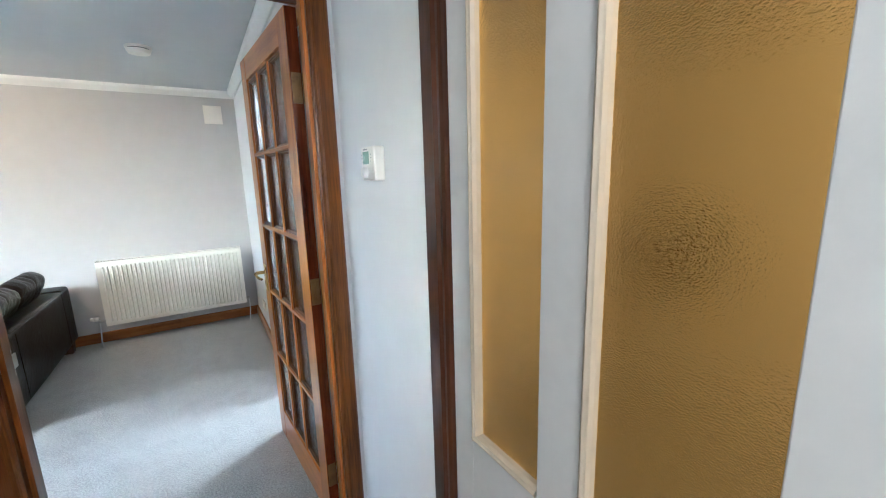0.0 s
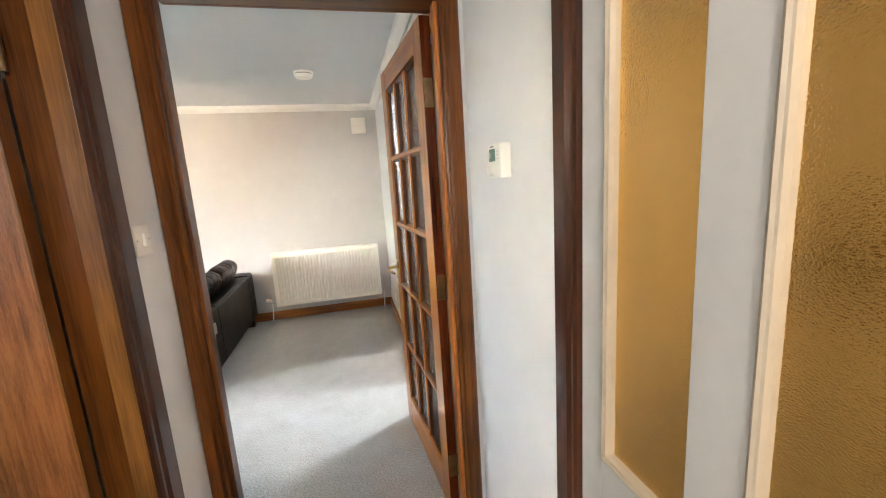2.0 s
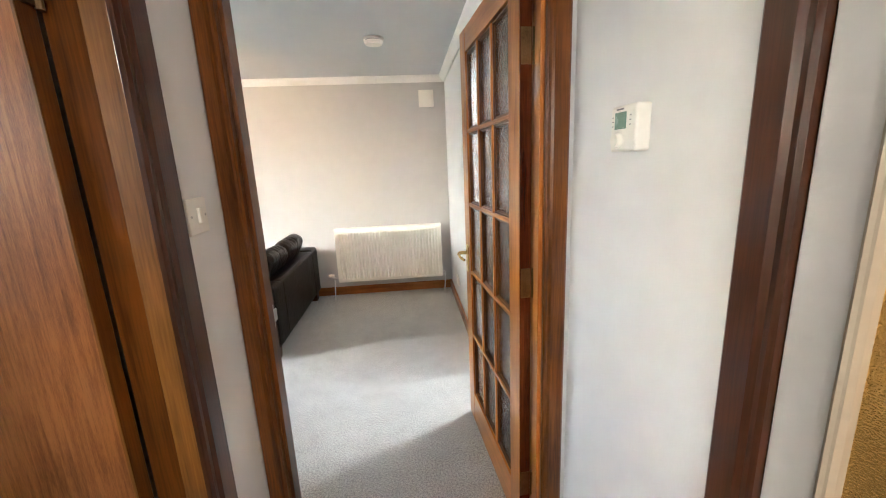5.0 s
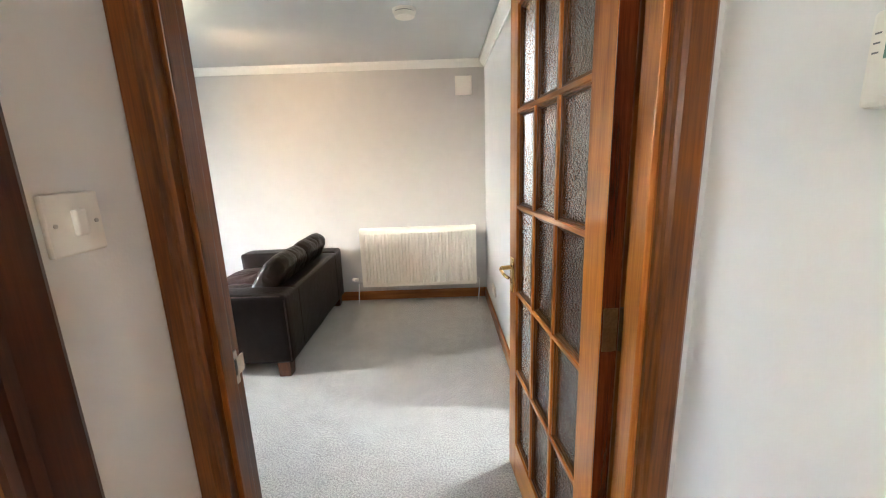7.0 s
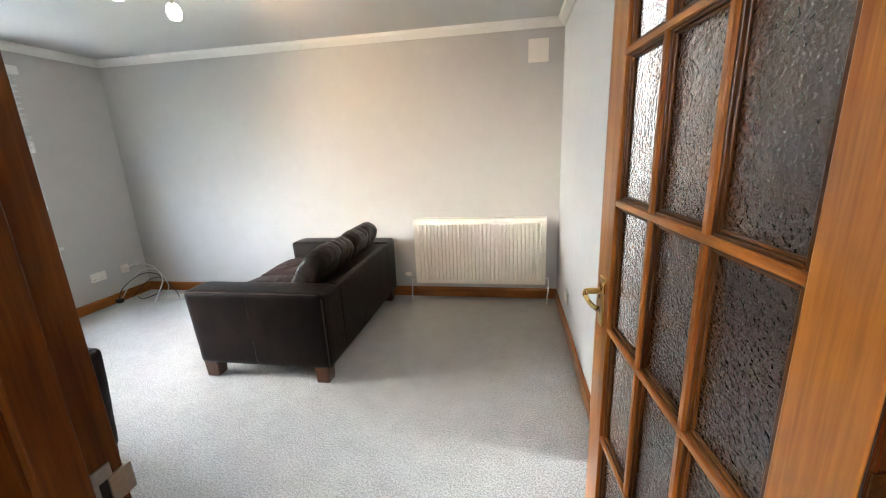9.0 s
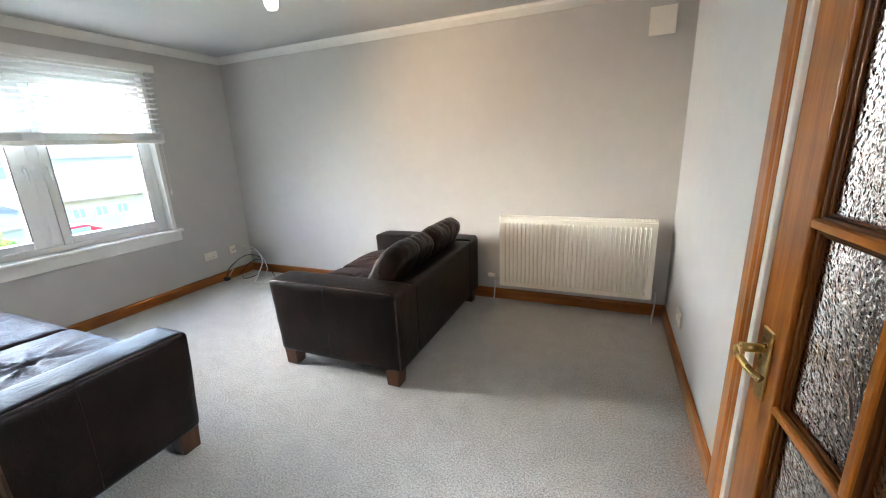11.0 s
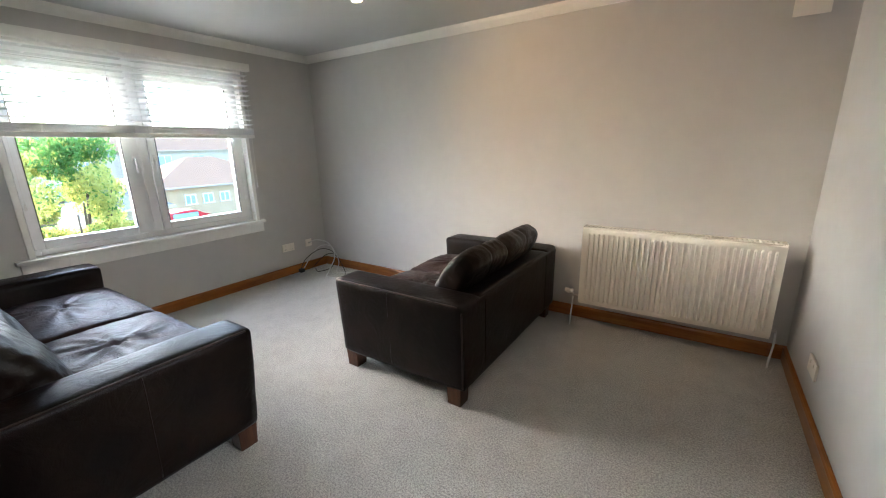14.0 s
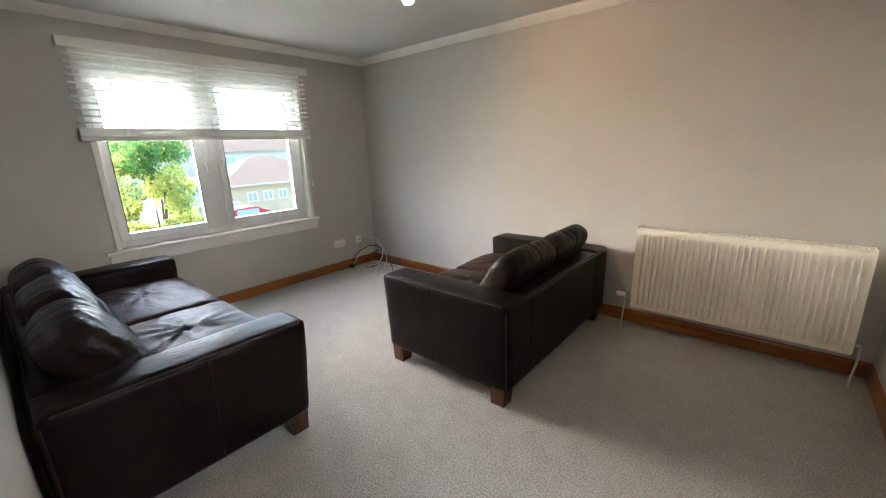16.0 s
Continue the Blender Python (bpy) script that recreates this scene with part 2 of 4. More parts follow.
def carpet_material():
    m = bpy.data.materials.new("grey_beige_carpet")
    m.use_nodes = True
    n, l = m.node_tree.nodes, m.node_tree.links
    b = n["Principled BSDF"]
    b.inputs["Roughness"].default_value = 0.95
    b.inputs["Specular IOR Level"].default_value = 0.15
    b.inputs["Sheen Weight"].default_value = 0.25
    co = n.new("ShaderNodeTexCoord")
    big, mid, small = (n.new("ShaderNodeTexNoise") for _ in range(3))
    for node, s, d in ((big, 9.0, 8), (mid, 125, 4), (small, 380, 3)):
        node.inputs["Scale"].default_value, node.inputs["Detail"].default_value = s, d
        l.new(co.outputs["Object"], node.inputs["Vector"])
    mix = n.new("ShaderNodeMath")
    mix.operation, mix.inputs[1].default_value = "MULTIPLY_ADD", 0.88
    l.new(small.outputs["Fac"], mix.inputs[0])
    m2 = n.new("ShaderNodeMath")
    m2.operation, m2.inputs[1].default_value = "MULTIPLY_ADD", 0.62
    l.new(mid.outputs["Fac"], m2.inputs[0])
    m3 = n.new("ShaderNodeMath")
    m3.operation, m3.inputs[1].default_value = "MULTIPLY", 0.12
    l.new(big.outputs["Fac"], m3.inputs[0])
    l.new(m3.outputs[0], m2.inputs[2])
    l.new(m2.outputs[0], mix.inputs[2])
    ramp = n.new("ShaderNodeValToRGB")
    ramp.color_ramp.elements[0].position, ramp.color_ramp.elements[1].position = 0.70, 0.92
    ramp.color_ramp.elements[0].color, ramp.color_ramp.elements[1].color = (0.25, 0.24, 0.222, 1), (0.72, 0.695, 0.65, 1)
    l.new(mix.outputs[0], ramp.inputs[0])
    l.new(ramp.outputs[0], b.inputs["Base Color"])
    bp = n.new("ShaderNodeBump")
    bp.inputs["Strength"].default_value, bp.inputs["Distance"].default_value = 0.9, 0.008
    l.new(mix.outputs[0], bp.inputs["Height"])
    l.new(bp.outputs[0], b.inputs["Normal"])
    return m


CARPET = carpet_material()

# ---- mesh helpers ----


def mesh_of(bm, name, material, smooth=False):
    data = bpy.data.meshes.new(name)
    bmesh.ops.recalc_face_normals(bm, faces=bm.faces)
    if smooth:
        for f in bm.faces:
            f.smooth = True
    bm.to_mesh(data)
    bm.free()
    data.materials.append(material)
    return data


def part(name, bm, material, parent=None, label="", smooth=False):
    """Links a bmesh as one mesh object, under a thing or a part."""
    ob = new(name, mesh_of(bm, name, material, smooth))
    if parent:
        ob.parent = parent
    return tagged(ob, label)


def box(x0, x1, y0, y1, z0, z1, bevel=0.0, seg=2, bm=None):
    own = bmesh.new()
    bmesh.ops.create_cube(own, size=1.0)
    for v in own.verts:
        v.co = ((x0 + x1) / 2 + v.co.x * (x1 - x0), (y0 + y1) / 2 + v.co.y * (y1 - y0), (z0 + z1) / 2 + v.co.z * (z1 - z0))
    if bevel:
        bmesh.ops.bevel(own, geom=own.edges[:], offset=bevel, segments=seg, affect="EDGES", profile=0.5)
    if bm is None:
        return own
    data = bpy.data.meshes.new("tmp")
    own.to_mesh(data)
    own.free()
    bm.from_mesh(data)
    bpy.data.meshes.remove(data)
    return bm


def boxes(rows, bevel=0.0):
    bm = bmesh.new()
    for r in rows:
        box(*r, bevel=bevel, bm=bm)
    return bm


def rod(a, b, r, r2=None, seg=12, bm=None):
    bm = bm or bmesh.new()
    a, b = Vector(a), Vector(b)
    m = Matrix.Translation((a + b) / 2) @ (b - a).to_track_quat("Z", "Y").to_matrix().to_4x4()
    bmesh.ops.create_cone(bm, cap_ends=True, segments=seg, radius1=r, radius2=r if r2 is None else r2, depth=(b - a).length, matrix=m)
    return bm


def tube(points, r, seg=8, bm=None):
    """A round tube along a smooth line through the points."""
    bm = bm or bmesh.new()
    pts = [Vector(p) for p in points]
    line = []
    for i in range(len(pts) - 1):
        p0, p1, p2, p3 = pts[max(i - 1, 0)], pts[i], pts[i + 1], pts[min(i + 2, len(pts) - 1)]
        for k in range(6):
            t = k / 6
            line.append(0.5 * (2 * p1 + (p2 - p0) * t + (2 * p0 - 5 * p1 + 4 * p2 - p3) * t * t + (3 * p1 - p0 - 3 * p2 + p3) * t ** 3))
    line.append(pts[-1])
    rings = []
    for i, p in enumerate(line):
        d = (line[min(i + 1, len(line) - 1)] - line[max(i - 1, 0)]).normalized()
        side = d.cross(Vector((0.31, 0.22, 0.93))).normalized()
        up = side.cross(d)
        rings.append([bm.verts.new(p + r * (math.cos(a) * side + math.sin(a) * up)) for a in (2 * math.pi * k / seg for k in range(seg))])
    for q, w in zip(rings, rings[1:]):
        for k in range(seg):
            bm.faces.new((q[k], q[(k + 1) % seg], w[(k + 1) % seg], w[k]))
    bm.faces.new(rings[0])
    bm.faces.new(rings[-1])
    return bm


def extrude_profile(profile, a, b, out, up=Vector((0, 0, 1)), bm=None):
    """Sweeps a closed profile of (out, up) pairs straight from a to b."""
    bm = bm or bmesh.new()
    a, b, out = Vector(a), Vector(b), Vector(out)
    p = [bm.verts.new(a + out * u + up * v) for u, v in profile]
    q = [bm.verts.new(b + out * u + up * v) for u, v in profile]
    k = len(profile)
    for i in range(k):
        bm.faces.new((p[i], p[(i + 1) % k], q[(i + 1) % k], q[i]))
    bm.faces.new(p)
    bm.faces.new(q)
    return bm


def thing(name, label, category, group="", kind="", at=None):
    ob = new(name)
    ob.empty_display_size = 0.1
    if at is not None:
        ob.matrix_world = at
    return tagged(ob, label, category, group, kind)


def setting(name, bm, material, label, category, smooth=False):
    return tagged(part(name, bm, material, None, "", smooth), label, category, "", "structure")


# ---- the plan ----
XL, XR, YN, YF, ZC = -3.37, 0.875, 1.705, 4.80, 2.272    # living room
HL, HR, HY = -0.06, 0.905, 1.615                                  # hall: left wall, face of the door wall
DL, DR, DH = -0.004, 0.820, 1.985                         # doorway between linings, its head
WY0, WY1, WZ0, WZ1 = 2.390, 3.985, 0.655, 2.02          # window opening

setting("floor", box(-3.6, 3.2, -2.2, 5.0, -0.12, 0.0), CARPET, "grey-beige cut pile carpet with faint wear", "carpet")
setting("ceiling", box(-3.62, 3.2, -2.2, 5.0, ZC, ZC + 0.12), CEIL, "plain off-white painted ceiling", "ceiling")
setting("wall_north", box(XL - 0.25, XR + 0.12, YF, YF + 0.2, 0, ZC), WALL, "pale grey painted wall with a radiator", "wall")
setting("wall_west", boxes([
    (XL - 0.25, XL, YN - 0.09, WY0, 0, ZC), (XL - 0.25, XL, WY1, YF, 0, ZC),
    (XL - 0.25, XL, WY0, WY1, 0, WZ0), (XL - 0.25, XL, WY0, WY1, WZ1, ZC)]), WALL, "pale grey painted wall round the window", "wall")
KY0, KY1, KH = 1.86, 3.03, 2.0                          # doorway in the east wall, behind the open leaf
setting("wall_east", boxes([
    (HR, XR + 0.1, 1.01, HY, 0, ZC), (HR, XR + 0.1, -2.0, -0.02, 0, ZC), (HR, XR + 0.1, -0.02, 1.01, 2.06, ZC)]), HALLWALL, "white painted wall of the hall", "wall")
# east wall faces the window; its brightness is in the paler paint
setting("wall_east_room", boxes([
    (XR, XR + 0.1, KY1, YF, 0, ZC), (XR, XR + 0.1, HY, KY0, 0, ZC), (XR, XR + 0.1, KY0, KY1, KH, ZC)]), LITWALL, "grey painted living room wall, window light in its tone", "wall")
setting("wall_south", boxes([
    (XL - 0.25, HL - 0.1, YN - 0.09, YN, 0, ZC), (HL - 0.1, DL - 0.02, HY, YN, 0, ZC), (DR + 0.02, XR, HY + 0.001, YN, 0, ZC),
    (DL - 0.02, DR + 0.02, HY, YN, DH + 0.02, ZC)]), WALL, "pale painted wall with the doorway", "wall")
LY0, LY1 = 0.51, 1.315                                  # doorway in the hall's west wall
setting("wall_hall_west", boxes([
    (HL - 0.1, HL, LY1, HY, 0, ZC), (HL - 0.1, HL, -2.0, LY0, 0, ZC), (HL - 0.1, HL, LY0, LY1, 2.0, ZC)]),
    HALLWALL, "pale painted hall wall beside the doorway", "wall")
setting("wall_hall_end", box(HL - 0.1, XR + 0.1, -2.1, -2.0, 0, ZC), HALLWALL, "plain painted end wall of the hall", "wall")
setting("wall_side_room", boxes([
    (2.9, 3.0, -1.2, 2.2, 0, ZC), (XR + 0.1, 2.9, 2.1, 2.2, 0, ZC), (XR + 0.1, 2.9, -1.2, -1.1, 0, ZC)]), HALLWALL,
    "plain walls of the lit room behind amber glass", "wall")
# the narrow opening is unseen, added so daylight crosses to the hall wall
setting("wall_bedroom", boxes([
    (-1.9, -1.8, -0.6, -0.40, 0, ZC), (-1.9, -1.8, -0.06, HY, 0, ZC), (-1.9, -1.8, -0.40, -0.06, 0, 1.20), (-1.9, -1.8, -0.40, -0.06, 2.05, ZC),
    (-1.8, HL - 0.1, -0.7, -0.6, 0, ZC)]), HALLWALL, "plain walls of the room beyond with an added, unseen window opening", "wall")
setting("wall_kitchen", boxes([(1.9, 2.0, 2.2, 3.6, 0, ZC), (XR + 0.1, 1.9, 3.5, 3.6, 0, ZC)]), HALLWALL, "plain walls beyond the closed door", "wall")

# coving and skirting
COVE = [(0, 0), (0.012, 0), (0.018, 0.006), (0.036, 0.022), (0.050, 0.036), (0.056, 0.050), (0.056, 0.062), (0, 0.062)]
for nm, a, b, out in (("cornice_north", (XL, YF, 0), (XR, YF, 0), (0, -1, 0)), ("cornice_west", (XL, YN, 0), (XL, YF, 0), (1, 0, 0)),
                      ("cornice_east", (XR, YN, 0), (XR, YF, 0), (-1, 0, 0)), ("cornice_south", (XL, YN, 0), (XR, YN, 0), (0, 1, 0))):
    setting(nm, extrude_profile(COVE, Vector(a) + Vector((0, 0, ZC - 0.062)), Vector(b) + Vector((0, 0, ZC - 0.062)), out), WHITE,
            "white painted moulded coving", "cornice")
SKIRT = [(0, 0), (0.018, 0), (0.018, 0.075), (0.013, 0.086), (0.006, 0.090), (0, 0.090)]
for nm, a, b, out, m in (("baseboard_north", (XL, YF, 0), (XR, YF, 0), (0, -1, 0), SKIRT_X), ("baseboard_west", (XL, YN, 0), (XL, YF - 0.018, 0), (1, 0, 0), SKIRT_Y),
                         ("baseboard_east", (XR, KY1 + 0.125, 0), (XR, YF - 0.018, 0), (-1, 0, 0), SKIRT_Y),
                         ("baseboard_south", (XL + 0.018, YN, 0), (DL - 0.1, YN, 0), (0, 1, 0), SKIRT_X)):
    setting(nm, extrude_profile(SKIRT, a, b, out), m, "varnished pine skirting board", "baseboard")

# ---- doorway to the living room: linings, stops, architraves ----
ARCH = [(0, 0), (0.066, 0), (0.066, 0.012), (0.060, 0.017), (0.020, 0.020), (0.013, 0.014), (0.006, 0.014), (0, 0.010)]


def upright(name, x, y, z1, across, out, label, m=FRAME_Z, profile=ARCH):
    """An upright moulding: profile runs from the opening outwards (across) and proud of the wall (out)."""
    bm = bmesh.new()
    a, o = Vector(across), Vector(out)
    lo = [bm.verts.new(Vector((x, y, 0)) + a * u + o * v) for u, v in profile]
    hi = [bm.verts.new(Vector((x, y, z1)) + a * u + o * v) for u, v in profile]
    k = len(profile)
    for i in range(k):
        bm.faces.new((lo[i], lo[(i + 1) % k], hi[(i + 1) % k], hi[i]))
    bm.faces.new(lo)
    bm.faces.new(hi)
    return setting(name, bm, m, label, "door frame")


LBL = "stained varnished wooden architrave"
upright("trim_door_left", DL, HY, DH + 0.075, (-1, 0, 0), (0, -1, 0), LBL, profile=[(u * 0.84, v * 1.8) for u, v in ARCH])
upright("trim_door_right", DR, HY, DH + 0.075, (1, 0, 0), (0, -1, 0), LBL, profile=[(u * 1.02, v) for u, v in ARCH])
setting("trim_door_head", box(DL + 0.001, DR - 0.001, HY - 0.018, HY, DH, DH + 0.075, 0.004), FRAME_X, LBL, "door frame")
upright("trim_room_left", DL - 0.022, YN, DH + 0.07, (-1, 0, 0), (0, 1, 0), LBL)
setting("trim_room_head", box(DL + 0.001, DR, YN, YN + 0.018, DH, DH + 0.07, 0.004), FRAME_X, LBL, "door frame")
# left lining and stop use a darker wood than the right
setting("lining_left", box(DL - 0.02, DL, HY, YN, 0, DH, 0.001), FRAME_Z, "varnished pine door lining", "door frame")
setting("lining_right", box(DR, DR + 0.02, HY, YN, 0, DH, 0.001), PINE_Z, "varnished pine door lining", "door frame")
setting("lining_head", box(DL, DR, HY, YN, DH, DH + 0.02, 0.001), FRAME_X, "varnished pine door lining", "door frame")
setting("stop_left", box(DL, DL + 0.012, HY + 0.004, YN - 0.042, 0, DH, 0.002), FRAME_Z, "dark wooden door stop", "door frame")
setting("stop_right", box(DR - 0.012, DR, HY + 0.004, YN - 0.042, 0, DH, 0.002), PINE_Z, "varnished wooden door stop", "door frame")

strike = thing("strike_plate", "worn steel strike plate on the door jamb", "strike plate", kind="structure")
part("plate", boxes([(DL, DL + 0.003, 1.667, 1.690, 0.93, 0.948), (DL, DL + 0.003, 1.667, 1.690, 0.985, 1.003), (DL, DL + 0.003, 1.667, 1.673, 0.948, 0.985),
                     (DL, DL + 0.004, 1.684, 1.712, 0.948, 0.985)]), STEEL, strike)
part("keep", box(DL, DL + 0.0015, 1.673, 1.684, 0.948, 0.985), BLACK, strike)

# ---- the open fifteen-pane door ----
LEAF_W, LEAF_H, LEAF_T = 0.778, 1.976, 0.040


def glazed_leaf(name, label, at):
    d = thing(name, label, "door", kind="structure", at=at)
    st, top, bot = 0.098, 0.098, 0.165
    part("stile", box(0, st, 0, LEAF_T, 0, LEAF_H, 0.003), PINE_Z, d)
    part("stile", box(LEAF_W - st, LEAF_W, 0, LEAF_T, 0, LEAF_H, 0.003), PINE_Z, d)
    part("rail", box(st, LEAF_W - st, 0.001, LEAF_T - 0.001, LEAF_H - top, LEAF_H, 0.002), PINE_X, d)
    part("rail", box(st, LEAF_W - st, 0.001, LEAF_T - 0.001, 0, bot, 0.002), PINE_X, d)
    x0, x1, z0, z1 = st, LEAF_W - st, bot, LEAF_H - top
    pw, ph = (x1 - x0) / 3, (z1 - z0) / 5
    bar = [(-0.0085, 0.012), (-0.0080, 0.004), (-0.0055, 0.001), (0.0055, 0.001), (0.0080, 0.004), (0.0085, 0.012),
           (0.0085, 0.028), (0.0080, 0.036), (0.0055, 0.039), (-0.0055, 0.039), (-0.0080, 0.036), (-0.0085, 0.028)]
    for i in (1, 2):
        for j in range(5):
            bm = bmesh.new()
            lo = [bm.verts.new((x0 + i * pw + u, v, z0 + j * ph + 0.0075)) for u, v in bar]
            hi = [bm.verts.new((x0 + i * pw + u, v, z0 + (j + 1) * ph - 0.0075)) for u, v in bar]
            for k in range(12):
                bm.faces.new((lo[k], lo[(k + 1) % 12], hi[(k + 1) % 12], hi[k]))
            bm.faces.new(lo)
            bm.faces.new(hi)
            part("glazing_bar", bm, PINE_Z, d)
    for j in range(1, 5):
        bm = bmesh.new()
        lo = [bm.verts.new((x0, v, z0 + j * ph + u)) for u, v in bar]
        hi = [bm.verts.new((x1, v, z0 + j * ph + u)) for u, v in bar]
        for k in range(12):
            bm.faces.new((lo[k], lo[(k + 1) % 12], hi[(k + 1) % 12], hi[k]))
        bm.faces.new(lo)
        bm.faces.new(hi)
        part("glazing_bar", bm, PINE_X, d)
    for i in range(3):
        for j in range(5):
            a, b, c, e = x0 + i * pw, x0 + (i + 1) * pw, z0 + j * ph, z0 + (j + 1) * ph
            p = part("pane", box(a + 0.009, b - 0.009, 0.017, 0.022, c + 0.009, e - 0.009), GLASS, d)
            p.visible_shadow = False
            # bead round the pane on both faces, darker than the bars for contrast
            for lo, hi in ((0.0075, 0.017), (0.022, 0.0325)):
                inner = (0.012, 0.017) if hi < 0.02 else (0.022, 0.0275)
                rows = [(a + 0.006, a + 0.014, lo, hi, c + 0.006, e - 0.006), (b - 0.014, b - 0.006, lo, hi, c + 0.006, e - 0.006),
                        (a + 0.0142, a + 0.019, *inner, c + 0.0142, e - 0.0142), (b - 0.019, b - 0.0142, *inner, c + 0.0142, e - 0.0142)]
                part("bead", boxes(rows, 0.0018), FRAME_Z, d)
                rows = [(a + 0.0142, b - 0.0142, lo, hi, c + 0.006, c + 0.014), (a + 0.0142, b - 0.0142, lo, hi, e - 0.014, e - 0.006),
                        (a + 0.0192, b - 0.0192, *inner, c + 0.0142, c + 0.019), (a + 0.0192, b - 0.0192, *inner, e - 0.019, e - 0.0142)]
                part("bead", boxes(rows, 0.0018), FRAME_X, d)
    for y, s in ((LEAF_T, 1), (0.0, -1)):
        h = part("handle", box(LEAF_W - 0.068, LEAF_W - 0.030, min(y, y + s * 0.006), max(y, y + s * 0.006), 0.845, 0.985, 0.0025), BRASS, d, "polished brass lever handle on a backplate")
        bm = rod((LEAF_W - 0.049, y + s * 0.004, 0.945), (LEAF_W - 0.049, y + s * 0.045, 0.945), 0.009)
        tube([(LEAF_W - 0.049, y + s * 0.044, 0.945), (LEAF_W - 0.058, y + s * 0.052, 0.945), (LEAF_W - 0.080, y + s * 0.054, 0.941), (LEAF_W - 0.108, y + s * 0.049, 0.932), (LEAF_W - 0.130, y + s * 0.038, 0.926)], 0.0065, bm=bm)
        part("lever", bm, BRASS, h, smooth=True)
    part("edge", box(-0.0025, -0.0005, 0.001, LEAF_T - 0.001, 0.002, LEAF_H - 0.002), EDGE_Z, d, "red-brown stained hinge edge")
    for z in (0.22, 1.00, 1.72):
        bm = box(-0.005, -0.003, 0.004, 0.036, z - 0.05, z + 0.05)
        rod((-0.004, -0.005, z - 0.05), (-0.004, -0.005, z + 0.05), 0.005, bm=bm)
        part("hinge", bm, DULLBRASS, d, "tarnished brass hinge")
    return d


ANG = 94.6
glazed_leaf("door_1", "open varnished pine door with fifteen pebbled glass panes", pose(0.818, 1.722, 0.006, 0, 0, ANG))

# ---- closed door behind the open leaf ----
upright("trim_kitchen_far", XR, KY1, KH + 0.1, (0, 1, 0), (-1, 0, 0), LBL, PINE_Z, [(u * 1.95, v) for u, v in ARCH])
upright("trim_kitchen_near", XR, KY0, KH + 0.1, (0, -1, 0), (-1, 0, 0), LBL, PINE_Z)
setting("trim_kitchen_head", box(XR - 0.018, XR, KY0 + 0.001, KY1 - 0.001, KH, KH + 0.1, 0.003), PINE_Y, LBL, "door frame")
setting("trim_seal", boxes([(XR - 0.013, XR + 0.02, KY1 - 0.05, KY1 - 0.028, 0, KH), (XR - 0.009, XR + 0.02, KY1 - 0.028, KY1 - 0.001, 0, KH)], 0.004), WHITE, "white grooved door frame edge", "door frame")
# made-up panel: the darkness of the opening put into its colour
kd = thing("dark_backing", "dark panel added for the darkness seen through the open leaf", "door", kind="structure")
part("panel", box(XR + 0.021, XR + 0.06, KY0 + 0.002, 2.555, 0.008, KH - 0.003, 0.002), DARK_Z, kd)
kw = thing("door_5", "closed varnished pine door with a pale lit glass pane", "door", kind="structure")
part("stile", box(XR + 0.021, XR + 0.06, 2.872, KY1 - 0.052, 0.008, KH - 0.003, 0.002), PINE_Z, kw)
part("stile", box(XR + 0.021, XR + 0.06, 2.557, 2.574, 0.008, KH - 0.003, 0.002), PINE_Z, kw)
part("rail", box(XR + 0.022, XR + 0.059, 2.574, 2.872, 0.008, 0.22, 0.001), PINE_Y, kw)
part("rail", box(XR + 0.022, XR + 0.059, 2.574, 2.872, 1.88, KH - 0.003, 0.001), PINE_Y, kw)
kp = part("pane", box(XR + 0.038, XR + 0.043, 2.574, 2.872, 0.22, 1.88), GLASS, kw)
kp.visible_shadow = False

# ---- open door in the hall's west wall ----
upright("trim_bedroom_far", HL, 1.300, 2.08, (0, 1, 0), (1, 0, 0), "dark brown varnished architrave", DARK_Z, [(u * 1.45, v) for u, v in ARCH])
upright("trim_bedroom_near", HL, LY0 + 0.014, 2.08, (0, -1, 0), (1, 0, 0), "dark brown varnished architrave", DARK_Z, [(u * 1.6, v) for u, v in ARCH])
setting("trim_bedroom_head", box(HL, HL + 0.018, LY0 + 0.015, 1.299, 1.99, 2.08, 0.003), DARK_Z, "dark brown varnished architrave", "door frame")
# golden stop, then a darker brown rebate behind it
setting("lining_bedroom_far", box(-0.106, HL + 0.001, 1.300, LY1 + 0.001, 0, 1.99, 0.002), GOLD_Z, "worn golden varnished door stop", "door frame")
setting("rebate_bedroom_far", box(-0.172, -0.1065, 1.3105, LY1 + 0.001, 0, 1.99, 0.001), FRAME_Z, "darker brown door lining with a rubbed grey patch", "door frame")
bd = thing("door_3", "open sapele veneered flush door with a light lipping", "door", kind="structure")
part("panel", box(-0.930, -0.176, 1.260, 1.299, 0.008, 1.985, 0.001), SAPELE, bd)
part("lipping", box(-0.1755, -0.171, 1.261, 1.299, 0.008, 1.985, 0.001), FRAME_Z, bd, "dark lipped door edge")
part("lipping", box(-0.1755, -0.1705, 1.2575, 1.2595, 0.008, 1.985), GOLD_Z, bd, "chipped pale edge line")
for z in (0.25, 1.73):
    bm = rod((-0.163, 1.297, z - 0.045), (-0.163, 1.297, z + 0.045), 0.007)
    box(-0.171, -0.163, 1.270, 1.297, z - 0.04, z + 0.04, bm=bm)
    part("hinge", bm, DULLBRASS, bd, "tarnished brass hinge")

